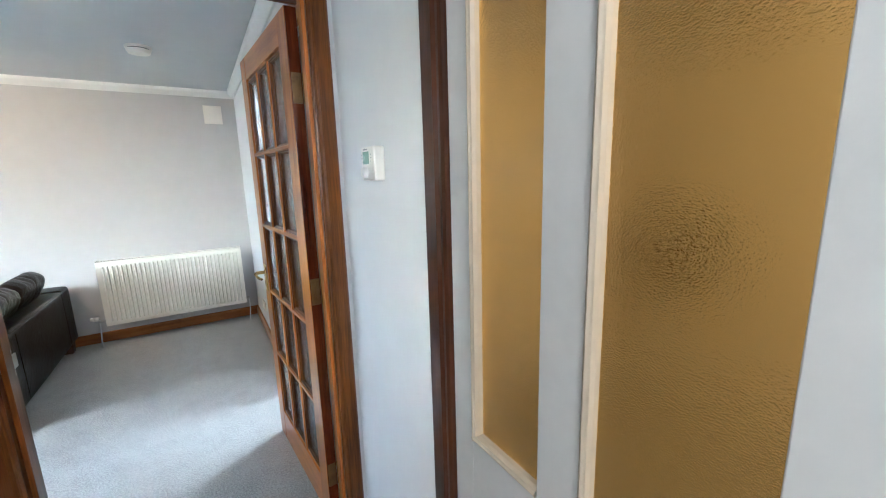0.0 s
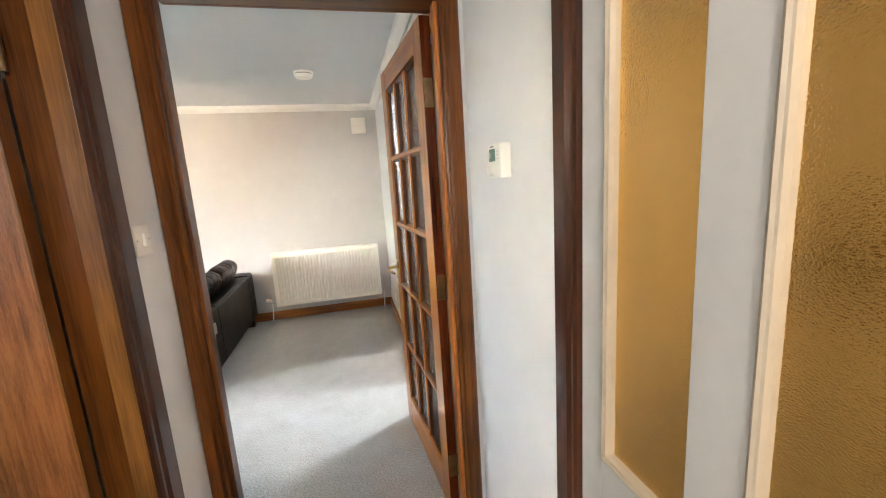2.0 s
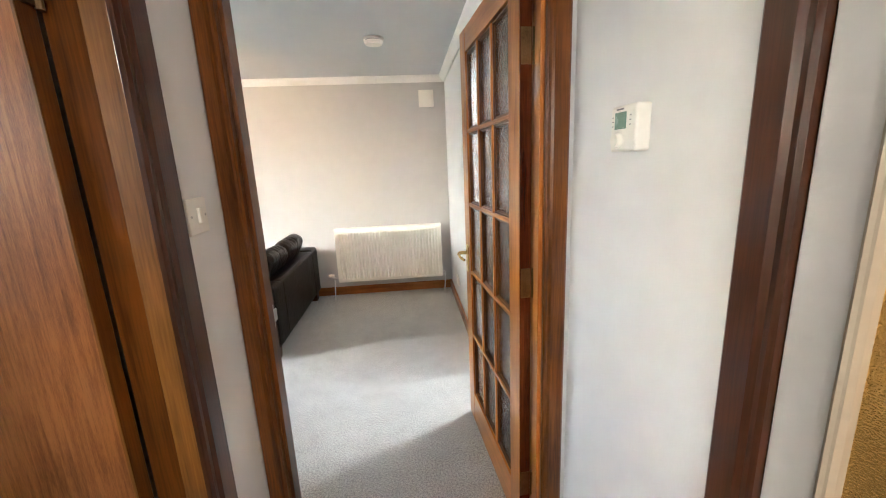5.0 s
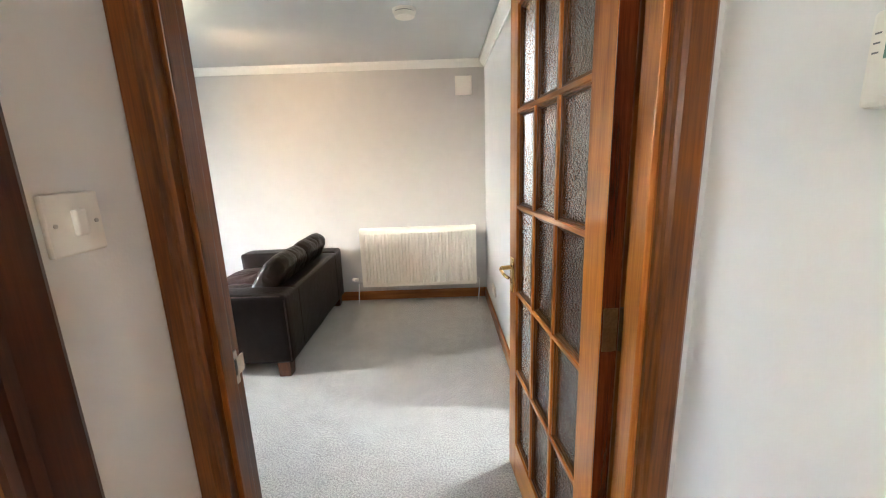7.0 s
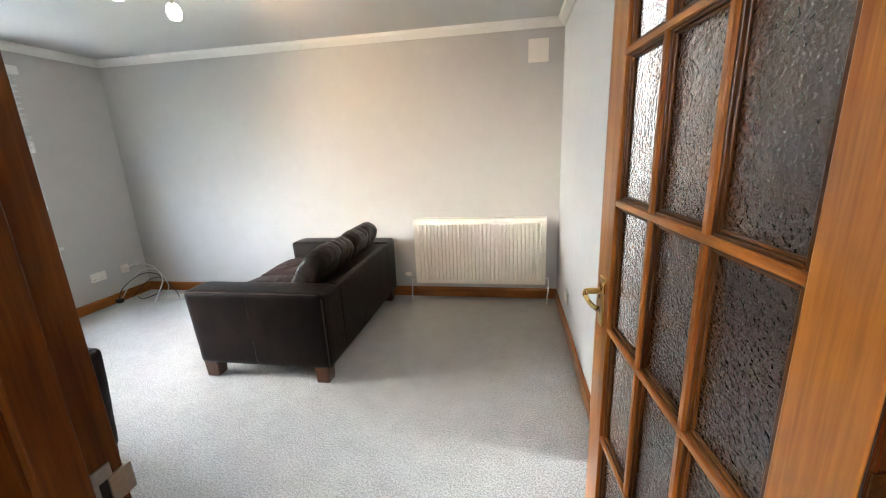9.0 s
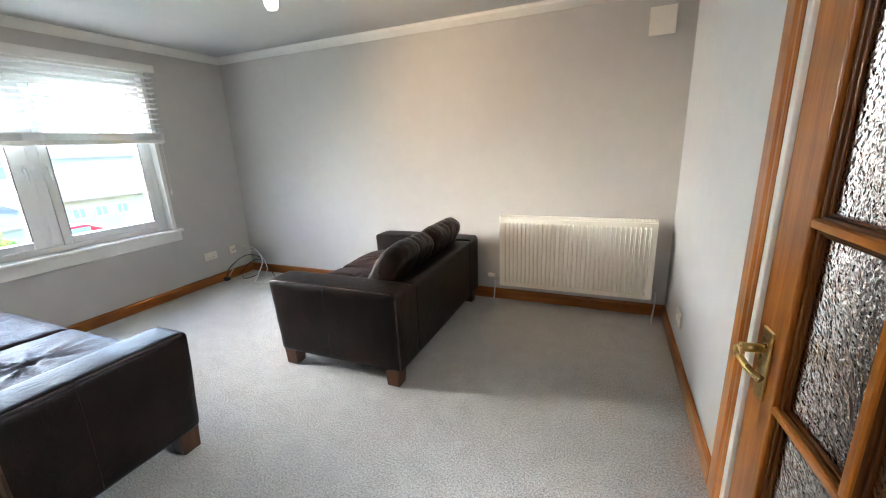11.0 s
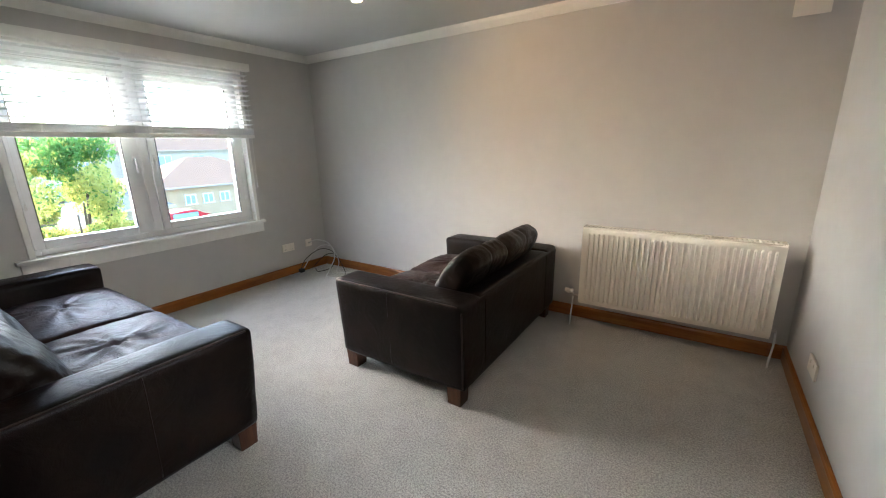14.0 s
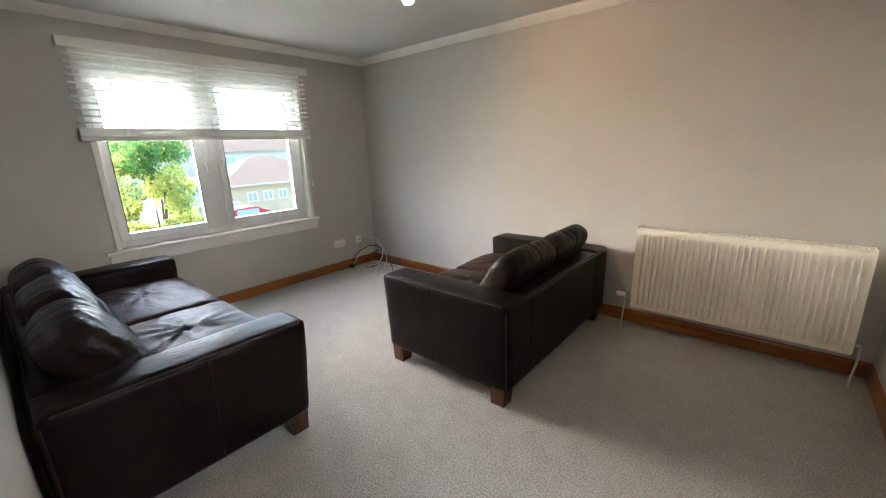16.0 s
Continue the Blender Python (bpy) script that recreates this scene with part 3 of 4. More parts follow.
# ---- white door with amber glass in the hall's east wall ----
upright("trim_amber_far", HR, 0.940, 2.12, (0, 1, 0), (-1, 0, 0), "dark brown varnished architrave", DARK_Z, [(u * 1.2, v) for u, v in ARCH])
upright("trim_amber_near", HR, 0.02, 2.12, (0, -1, 0), (-1, 0, 0), "dark brown varnished architrave", DARK_Z, [(u * 1.05, v) for u, v in ARCH])
setting("trim_amber_head", box(HR - 0.018, HR, 0.021, 0.941, 2.05, 2.12, 0.003), DARK_Z, "dark brown varnished architrave", "door frame")
setting("lining_amber", boxes([(HR, HR + 0.07, 0.941, 1.009, 0, 2.05), (HR, HR + 0.07, -0.019, 0.02, 0, 2.05), (HR, HR + 0.07, 0.02, 0.941, 2.05, 2.059)]), DARK_Z,
        "dark brown varnished door lining", "door frame")
ad = thing("door_4", "white painted door with amber pebbled glass panels", "door", kind="structure")
A0, A1 = HR + 0.001, HR + 0.041
PANES = ((0.686, 0.872), (0.372, 0.599))
AZ0, AZ1 = 0.868, 1.93
part("stile", box(A0, A1, 0.872, 0.939, 0.008, 2.045, 0.002), DOORWHITE, ad)
part("stile", box(A0, A1, 0.022, 0.372, 0.008, 2.045, 0.002), DOORWHITE, ad)
part("mullion", box(A0, A1, 0.599, 0.686, AZ0, AZ1, 0.002), DOORWHITE, ad)
part("rail", box(A0 + 0.0005, A1 - 0.0005, 0.372, 0.872, AZ1, 2.045, 0.001), DOORWHITE, ad)
part("rail", box(A0 + 0.0005, A1 - 0.0005, 0.372, 0.872, 0.008, AZ0, 0.001), DOORWHITE, ad)
for y0, y1 in PANES:
    p = part("pane", box(A0 + 0.020, A0 + 0.025, y0 + 0.003, y1 - 0.003, AZ0 + 0.003, AZ1 - 0.003), AMBER, ad, "amber pebbled glass pane")
    bm = bmesh.new()
    prof = [(0, 0), (0, 0.003), (0.005, 0.006), (0.009, 0.003), (0.012, 0.002), (0.015, -0.006), (0.015, -0.016), (0.0, -0.016)]
    for (ya, yb, sgn) in ((y1, y0, -1),):
        lo = [bm.verts.new((A0 - v, ya + sgn * u, AZ0)) for u, v in prof]
        hi = [bm.verts.new((A0 - v, ya + sgn * u, AZ1)) for u, v in prof]
        for k in range(8):
            bm.faces.new((lo[k], lo[(k + 1) % 8], hi[(k + 1) % 8], hi[k]))
    for (za, sgn) in ((AZ0, 1), (AZ1, -1)):
        lo = [bm.verts.new((A0 - v, y0 + 0.001, za + sgn * u)) for u, v in prof]
        hi = [bm.verts.new((A0 - v, y1 - 0.001, za + sgn * u)) for u, v in prof]
        for k in range(8):
            bm.faces.new((lo[k], lo[(k + 1) % 8], hi[(k + 1) % 8], hi[k]))
    part("bead", bm, CREAM, ad, "cream painted glazing bead")

# ---- dark fittings seen blurred through the amber glass ----
sf = thing("wall_shelf", "dark wall-mounted shelf blurred behind amber glass", "shelf")
part("board", box(2.70, 2.90, 1.28, 1.80, 0.985, 1.010, 0.003), DARK_Z, sf)
part("bracket", box(2.72, 2.90, 1.34, 1.40, 0.80, 0.984, 0.004), DARK_Z, sf)
part("bracket", box(2.72, 2.90, 1.62, 1.68, 0.80, 0.984, 0.004), DARK_Z, sf)
part("apron", box(2.86, 2.898, 1.41, 1.61, 0.86, 0.984, 0.003), DARK_Z, sf)
for z in (1.62, 1.21):
    hk = thing("wall_hook", "small dark wall hook blurred behind amber glass", "hook", "hooks in the side room")
    part("plate", box(2.885, 2.90, 1.60, 1.68, z - 0.06, z + 0.06, 0.004), DARK_Z, hk)
    part("peg", tube([(2.886, 1.64, z), (2.83, 1.64, z - 0.01), (2.82, 1.64, z + 0.03)], 0.012), DARK_Z, hk, smooth=True)

# ---- window ----
win = thing("window_1", "white double casement window with two opening sashes", "window", kind="structure")
FX0, FX1 = XL - 0.125, XL - 0.065
part("window_frame", boxes([(FX0, FX1, WY0, WY0 + 0.05, WZ0, WZ1), (FX0, FX1, WY1 - 0.05, WY1, WZ0, WZ1), (FX0, FX1, WY0 + 0.05, WY1 - 0.05, WZ0, WZ0 + 0.05),
                            (FX0, FX1, WY0 + 0.05, WY1 - 0.05, WZ1 - 0.07, WZ1), (FX0, FX1 + 0.006, 3.08, 3.225, WZ0 + 0.05, WZ1 - 0.07)], 0.004), UPVC, win)
CLEAR = pressed_glass("clear_window_glass", (0.98, 0.99, 0.98), 0.0, 2, 0.0)
for y0, y1 in ((2.463, 3.018), (3.248, 3.872)):
    s = part("sash", boxes([(FX0 + 0.01, FX1 + 0.018, y0 - 0.058, y0, 0.70, 1.945), (FX0 + 0.01, FX1 + 0.018, y1, y1 + 0.058 if y1 > 3.5 else y1 + 0.110, 0.70, 1.945),
                            (FX0 + 0.01, FX1 + 0.018, y0, y1, 0.70, 0.760), (FX0 + 0.01, FX1 + 0.018, y0, y1, 1.872, 1.945)], 0.006), UPVC, win)
    g = part("pane", box(FX0 + 0.02, FX0 + 0.026, y0 - 0.004, y1 + 0.004, 0.756, 1.876), CLEAR, s)
    g.visible_shadow = False
    part("gasket", boxes([(FX1 + 0.0, FX1 + 0.019, y0 - 0.002, y0 + 0.003, 0.76, 1.872), (FX1 + 0.0, FX1 + 0.019, y1 - 0.003, y1 + 0.002, 0.76, 1.872)]), BLACK, s)
    hy = y1 + 0.060 if y1 < 3.5 else y0 - 0.035
    h = part("handle", box(FX1 + 0.018, FX1 + 0.028, hy - 0.012, hy + 0.012, 1.24, 1.31, 0.004), UPVC, s, "white espagnolette handle")
    part("lever", tube([(FX1 + 0.028, hy, 1.285), (FX1 + 0.055, hy, 1.282), (FX1 + 0.062, hy, 1.25), (FX1 + 0.060, hy, 1.18)], 0.008), UPVC, h, smooth=True)
setting("window_sill", boxes([(XL - 0.065, XL + 0.045, 2.291, 4.060, WZ0 - 0.026, WZ0 - 0.001), (XL, XL + 0.018, 2.31, 4.045, WZ0 - 0.115, WZ0 - 0.026)], 0.004), WHITE,
        "white painted window sill with an apron board", "window sill")
setting("window_reveal", boxes([(XL - 0.064, XL + 0.012, WY0 - 0.03, WY0 + 0.004, WZ0, WZ1 + 0.03), (XL - 0.064, XL + 0.012, WY1 - 0.004, WY1 + 0.03, WZ0, WZ1 + 0.03),
                                (XL - 0.064, XL + 0.012, WY0 + 0.004, WY1 - 0.004, WZ1 - 0.004, WZ1 + 0.03)], 0.003), WHITE, "white painted window casing", "window frame")

# ---- half-raised slatted blind ----
bl = thing("slatted_blind", "white wooden slatted blind half raised over the window", "blind")
BX = XL + 0.045
part("valance", box(XL + 0.012, XL + 0.075, 2.300, 4.076, 2.032, 2.096, 0.006), WHITE, bl)
slat = box(-0.025, 0.025, 2.312, 4.040, -0.0016, 0.0016)
slat_mesh = mesh_of(slat, "slat", UPVC)
for k in range(11):
    ob = new("slat", slat_mesh)
    ob.parent = bl
    ob.matrix_local = pose(BX + 0.004, 0, 1.990 - k * 0.0425, 0, -9, 0)
part("bottom_rail", box(BX - 0.024, BX + 0.028, 2.312, 4.040, 1.443, 1.474, 0.003), WHITE, bl)
for k in range(12):
    ob = new("slat", slat_mesh)
    ob.parent = bl
    ob.matrix_local = pose(BX + 0.002, 0, 1.4775 + k * 0.0046)
for y in (2.42, 3.17, 3.93):
    part("ladder_cord", rod((BX + 0.030, y, 1.46), (BX + 0.030, y, 2.03), 0.0012, seg=6), CABLE, bl)
for y in (2.40, 4.0):
    bm = tube([(BX + 0.034, y, 2.03), (BX + 0.034, y + 0.004, 1.5), (BX + 0.032, y, 1.02)], 0.0013, 6)
    rod((BX + 0.032, y, 1.03), (BX + 0.032, y, 0.985), 0.004, 0.008, bm=bm)
    part("pull_cord", bm, CABLE, bl)

# ---- radiator ----
RX0, RX1, RZ0, RZ1, RY = -0.350, 0.753, 0.198, 0.764, 4.590
rd = thing("radiator", "cream enamelled double panel radiator on the wall", "radiator")


def fluted_panel(y, depth, sign):
    bm = bmesh.new()
    n = 33
    pitch = (RX1 - RX0 - 0.05) / n
    prof = [(RX0, 0.0), (RX0 + 0.020, 0.0)]
    for i in range(n):
        x = RX0 + 0.025 + i * pitch
        prof += [(x + pitch * 0.26, 0.0), (x + pitch * 0.38, depth * 0.8), (x + pitch * 0.5, depth), (x + pitch * 0.62, depth * 0.8), (x + pitch * 0.74, 0.0)]
    prof += [(RX1 - 0.020, 0.0), (RX1, 0.0)]
    levels = [(RZ0, 0), (RZ0 + 0.028, 0), (RZ0 + 0.040, 1), (RZ1 - 0.050, 1), (RZ1 - 0.036, 0), (RZ1 - 0.008, 0), (RZ1, -1)]
    rows = []
    for z, k in levels:
        rows.append([bm.verts.new((x, y - sign * (d * k if k > 0 else (0 if k == 0 else -0.006)), z)) for x, d in prof])
    for a, b in zip(rows, rows[1:]):
        for i in range(len(prof) - 1):
            bm.faces.new((a[i], a[i + 1], b[i + 1], b[i]))
    return bm


front = part("front_panel", fluted_panel(RY, 0.011, 1), RAD, rd)
part("back_panel", boxes([(RX0, RX1, RY + 0.075, RY + 0.090, RZ0, RZ1 - 0.004)]), RAD, rd)
part("side_cover", box(RX0 - 0.004, RX0 - 0.0005, RY + 0.002, RY + 0.098, RZ0 + 0.01, RZ1 + 0.006, 0.001), RAD, rd)
part("side_cover", box(RX1 + 0.0005, RX1 + 0.004, RY + 0.002, RY + 0.098, RZ0 + 0.01, RZ1 + 0.006, 0.001), RAD, rd)
part("backing", box(RX0, RX1, RY + 0.002, RY + 0.010, RZ0 + 0.002, RZ1 - 0.007), RAD, rd)
bars = [(RX0, RX1, RY + 0.004, RY + 0.014, RZ1 - 0.002, RZ1 + 0.004), (RX0, RX1, RY + 0.086, RY + 0.096, RZ1 - 0.002, RZ1 + 0.004)]
bars += [(RX0 + 0.0239 * i, RX0 + 0.0239 * i + 0.010, RY + 0.0142, RY + 0.0858, RZ1 - 0.002, RZ1 + 0.003) for i in range(0, 46)]
part("top_grille", boxes(bars), RAD, rd)
# black block: the depth shade of the grille slots put into colour
part("convector", box(RX0 + 0.004, RX1 - 0.004, RY + 0.022, RY + 0.072, RZ0 + 0.03, RZ1 - 0.075), BLACK, rd, "convector block blackened for the shade under the grille")
for x in (-0.2, 0.58):
    part("wall_bracket", box(x, x + 0.03, RY + 0.0905, YF, 0.3, 0.7), STEEL, rd)
v = part("valve", rod((RX0 - 0.004, RY + 0.045, 0.235), (RX0 - 0.055, RY + 0.045, 0.235), 0.010), STEEL, rd, "chrome valve with a white thermostatic head")
bm = rod((RX0 - 0.052, RY + 0.045, 0.262), (RX0 - 0.085, RY + 0.040, 0.266), 0.017, 0.019, 16)
rod((RX0 - 0.085, RY + 0.040, 0.266), (RX0 - 0.112, RY + 0.036, 0.269), 0.019, 0.014, 16, bm)
part("thermostatic_head", bm, PLASTIC, v, smooth=True)
part("pipe", tube([(RX0 - 0.05, RY + 0.045, 0.25), (RX0 - 0.055, RY + 0.045, 0.16), (RX0 - 0.062, RY + 0.04, 0.04), (RX0 - 0.062, RY + 0.04, 0.0)], 0.0055), CABLE, rd, "white painted pipe", True)
part("valve", rod((RX1 + 0.004, RY + 0.045, 0.235), (RX1 + 0.032, RY + 0.045, 0.235), 0.011), STEEL, rd, "chrome lockshield valve")
part("pipe", tube([(RX1 + 0.030, RY + 0.045, 0.24), (RX1 + 0.033, RY + 0.045, 0.15), (RX1 + 0.022, RY + 0.03, 0.04), (RX1 + 0.022, RY + 0.03, 0.0)], 0.0055), CABLE, rd, "white painted pipe", True)

# ---- sofas ----


def soft_box(x0, x1, y0, y1, z0, z1, r=0.03, puff=(0, 0, 0), rough=0.0, seed=0.0, cuts=9, tuft=None):
    """An upholstered block: rounded edges, bulging faces, a few creases."""
    bm = bmesh.new()
    bmesh.ops.create_cube(bm, size=2.0)
    bmesh.ops.subdivide_edges(bm, edges=bm.edges[:], cuts=cuts, use_grid_fill=True)
    half = Vector(((x1 - x0) / 2, (y1 - y0) / 2, (z1 - z0) / 2))
    mid = Vector(((x0 + x1) / 2, (y0 + y1) / 2, (z0 + z1) / 2))
    for v in bm.verts:
        u = Vector([math.sin(q * math.pi / 2) if abs(q) < 1 else q for q in v.co])
        p = Vector([u[i] * half[i] for i in range(3)])
        core = Vector([max(-half[i] + r, min(half[i] - r, p[i])) for i in range(3)])
        d = p - core
        if d.length > 1e-6:
            d = d.normalized() * r
        q = core + d
        for i in range(3):
            j, k = (i + 1) % 3, (i + 2) % 3
            q[i] += puff[i] * u[i] * max(0, 1 - u[j] ** 2) ** 0.5 * max(0, 1 - u[k] ** 2) ** 0.5
        w = mid + q
        if rough:
            nrm = d.normalized() if d.length > 1e-6 else Vector((0, 0, 1))
            s = noise.noise(Vector((w.x * 4 + seed, w.y * 9, w.z * 6))) + 0.6 * noise.noise(Vector((w.x * 14, w.y * 22 + seed, w.z * 14)))
            w += nrm * s * rough
        if tuft and (w.z > mid.z):
            t = (Vector((w.x, w.y)) - Vector(tuft)).length
            th = math.atan2(w.y - tuft[1], w.x - tuft[0])
            w.z -= 0.020 * math.exp(-(t / 0.028) ** 2)
            w.z += 0.0085 * math.cos(th * 11 + 2.2 * math.sin(th * 3 + seed)) * math.exp(-(t / 0.20) ** 2) * min(1, t / 0.04)
        v.co = w
    return bm


def pillow(hx, hy, hz, power, ends, seed):
    """A loose stuffed cushion about its middle: a rounded block drawn in at the edges, with slack folds."""
    bm = bmesh.new()
    bmesh.ops.create_cube(bm, size=2.0)
    bmesh.ops.subdivide_edges(bm, edges=bm.edges[:], cuts=44, use_grid_fill=True)
    for v in bm.verts:
        q = v.co.copy()
        r = (abs(q.y) ** power + abs(q.z) ** power) ** (1 / power)
        u = q * (abs(q.x) ** ends + r ** ends) ** (-1 / ends)
        w = Vector((u.x * hx, u.y * hy, u.z * hz))
        out = Vector((u.x / hx, u.y / hy, u.z / hz)).normalized()
        slack = noise.noise(Vector((w.x * 5 + seed, w.y * 8, w.z * 7))) * 0.012
        slack += (0.5 - abs(noise.noise(Vector((w.x * 16 + seed, w.y * 9, w.z * 22 + seed))))) * 0.008
        seam = -0.007 * math.exp(-(w.x / 0.009) ** 2)
        pulled = 0.0022 * math.sin(w.z * 75 + 4 * noise.noise(Vector((w.x * 6, seed, w.z * 5)))) * math.exp(-abs(w.x) / 0.09)
        v.co = w + out * (slack + seam + pulled)
    return bm


def sofa(name, label, at, length, seats, backs, plump, lift):
    """Local x along the length, y from the back to the front."""
    D, AH, AW = 0.895, 0.578, 0.205
    s = thing(name, label, "sofa", "leather sofas", at=at)
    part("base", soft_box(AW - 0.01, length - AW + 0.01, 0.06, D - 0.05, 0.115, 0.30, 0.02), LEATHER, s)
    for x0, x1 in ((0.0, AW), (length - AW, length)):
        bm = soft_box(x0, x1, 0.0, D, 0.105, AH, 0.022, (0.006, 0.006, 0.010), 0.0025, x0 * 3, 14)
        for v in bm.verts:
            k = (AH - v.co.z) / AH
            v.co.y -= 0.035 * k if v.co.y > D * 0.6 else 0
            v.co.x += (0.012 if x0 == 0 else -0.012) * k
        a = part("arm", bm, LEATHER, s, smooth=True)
        xs = x0 - 0.0035 if x0 == 0 else x1 + 0.0035
        seam = tube([(xs, D * 0.53, AH - 0.02), (xs + (0.002 if x0 == 0 else -0.002), D * 0.53, 0.45), (xs + (0.009 if x0 == 0 else -0.009), D * 0.525, 0.13)], 0.0022, 6)
        part("seam", seam, LEATHER, a, smooth=True)
        xe = x0 + 0.005 if x0 == 0 else x1 - 0.005
        xb = xe + (0.010 if x0 == 0 else -0.010)
        part("piping", tube([(xe, 0.03, AH - 0.005), (xe - (0.002 if x0 == 0 else -0.002), D * 0.5, AH - 0.002), (xe, D - 0.03, AH - 0.005)], 0.0045, 6), PIPING, a, "rubbed lighter piping", True)
        part("piping", tube([(xe, 0.004, AH - 0.03), (xe + (xb - xe) * 0.5, 0.004, 0.34), (xb, 0.004, 0.12)], 0.004, 6), PIPING, a, "rubbed lighter piping", True)
        part("seam", tube([((x0 + x1) / 2 - 0.1, D * 0.53, AH + 0.001), ((x0 + x1) / 2, D * 0.53, AH + 0.0085), ((x0 + x1) / 2 + 0.1, D * 0.53, AH + 0.001)], 0.0022, 6), LEATHER, a, smooth=True)
    part("backrest", soft_box(AW - 0.004, length - AW + 0.004, 0.002, 0.19, 0.105, AH - 0.004, 0.022, (0, 0.006, 0.004), 0.002, 5, 14), LEATHER, s, smooth=True)
    part("back_panel", soft_box(0.014, length - 0.014, -0.005, 0.045, 0.108, AH - 0.012, 0.012, (0, 0.003, 0), 0.0015, 3, 12), LEATHER, s, smooth=True)
    for xs in (0.24, length - 0.24):
        part("seam", tube([(xs, -0.0075, AH - 0.03), (xs, -0.0085, 0.34), (xs, -0.0075, 0.12)], 0.0018, 6), LEATHER, s, smooth=True)
    inner = length - 2 * AW
    for i in range(seats):
        a, b = AW + inner * i / seats, AW + inner * (i + 1) / seats
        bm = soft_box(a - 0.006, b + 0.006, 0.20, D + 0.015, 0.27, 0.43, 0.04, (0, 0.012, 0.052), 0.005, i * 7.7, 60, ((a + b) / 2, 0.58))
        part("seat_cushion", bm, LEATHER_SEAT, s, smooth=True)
    for i in range(backs):
        a, b = AW + inner * i / backs, AW + inner * (i + 1) / backs
        bm = pillow((b - a) / 2 + 0.010, plump, 0.205, 3.0, 6.0 if plump < 0.1 else 3.6, i * 5.3 + length)
        m = pose((a + b) / 2, 0.205, lift, 30, 0, 0)
        for v in bm.verts:
            v.co = m @ v.co
        part("back_cushion", bm, LEATHER_BACK, s, smooth=True)
    for x, y in ((0.02, 0.02), (length - 0.11, 0.02), (0.02, D - 0.125), (length - 0.11, D - 0.125)):
        bm = box(x, x + 0.09, y, y + 0.09, 0.0, 0.118, 0.004)
        for v in bm.verts:
            if v.co.z < 0.05:
                v.co.x += (x + 0.045 - v.co.x) * 0.12
                v.co.y += (y + 0.045 - v.co.y) * 0.12
        part("leg", bm, FOOT, s)
    return s


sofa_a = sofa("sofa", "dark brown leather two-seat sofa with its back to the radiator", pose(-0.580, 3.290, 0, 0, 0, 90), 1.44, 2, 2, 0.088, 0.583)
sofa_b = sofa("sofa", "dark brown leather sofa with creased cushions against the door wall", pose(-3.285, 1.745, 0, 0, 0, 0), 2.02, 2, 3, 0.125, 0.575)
part("scuff", box(0.700, 0.706, -0.006, -0.002, 0.262, 0.285), CABLE, sofa_a, "small white nick in the leather")

# ---- small fixtures ----
vb = thing("wall_box", "white square plastic box high on the wall", "wall box")
part("cover", box(0.605, 0.747, YF - 0.055, YF, 1.970, 2.120, 0.006), PLASTIC, vb)
part("lip", box(0.600, 0.752, YF - 0.062, YF - 0.054, 1.960, 2.127, 0.003), PLASTIC, vb)

sm = thing("smoke_alarm", "white round smoke alarm on the ceiling", "smoke alarm", at=pose(0.257, 3.54, ZC))
part("base", rod((0, 0, 0), (0, 0, -0.014), 0.072, 0.072, 32), PLASTIC, sm, smooth=False)
part("grille", rod((0, 0, -0.014), (0, 0, -0.020), 0.060, 0.060, 32), BLACK, sm)
part("cover", rod((0, 0, -0.020), (0, 0, -0.042), 0.068, 0.058, 32), PLASTIC, sm)

sw = thing("light_switch", "white plastic single rocker light switch", "light switch")
part("plate", box(HL, HL + 0.009, 1.414, 1.497, 1.269, 1.352, 0.003), PLASTIC, sw)
part("rocker", box(HL + 0.0092, HL + 0.017, 1.448, 1.466, 1.294, 1.330, 0.003), PLASTIC, sw)
for y in (1.425, 1.486):
    part("screw", rod((HL + 0.0085, y, 1.311), (HL + 0.0100, y, 1.311), 0.003, seg=10), STEEL, sw)

th = thing("thermostat", "cream wall thermostat with a display and a dial", "thermostat")
TX = HR - 0.032
part("case", box(TX, HR, 1.255, 1.350, 1.413, 1.504, 0.005), PLASTIC, th)
part("display", box(TX - 0.001, TX, 1.290, 1.332, 1.458, 1.491), LCD, th, "grey-green display")
part("dial", rod((TX + 0.001, 1.314, 1.436), (TX - 0.012, 1.314, 1.436), 0.0155, 0.0135, 24), PLASTIC, th)
for y in (1.272, 1.338):
    for z in (1.464, 1.473, 1.482):
        part("mark", box(TX - 0.0004, TX + 0.001, y, y + 0.006, z, z + 0.0016), INK, th)
part("mark", box(TX - 0.0004, TX + 0.001, 1.300, 1.328, 1.4955, 1.4985), INK, th)

so = thing("double_socket", "white double wall socket", "socket")
part("plate", box(XL, XL + 0.010, 4.225, 4.371, 0.262, 0.345, 0.003), PLASTIC, so)
for y in (4.262, 4.322):
    part("rocker", box(XL + 0.0102, XL + 0.013, y, y + 0.012, 0.315, 0.332), PLASTIC, so)
for y, z in ((4.262, 0.29), (4.250, 0.28), (4.274, 0.28), (4.325, 0.29), (4.313, 0.28), (4.337, 0.28)):
    part("pin_hole", box(XL + 0.0095, XL + 0.0104, y, y + 0.006, z, z + 0.005), INK, so)
ar = thing("aerial_socket", "white aerial wall socket", "socket")
part("plate", box(XL, XL + 0.010, 4.520, 4.604, 0.262, 0.345, 0.003), PLASTIC, ar)
part("port", rod((XL + 0.009, 4.562, 0.303), (XL + 0.018, 4.562, 0.303), 0.006), STEEL, ar)
s2 = thing("double_socket", "white double wall socket low on the wall", "socket")
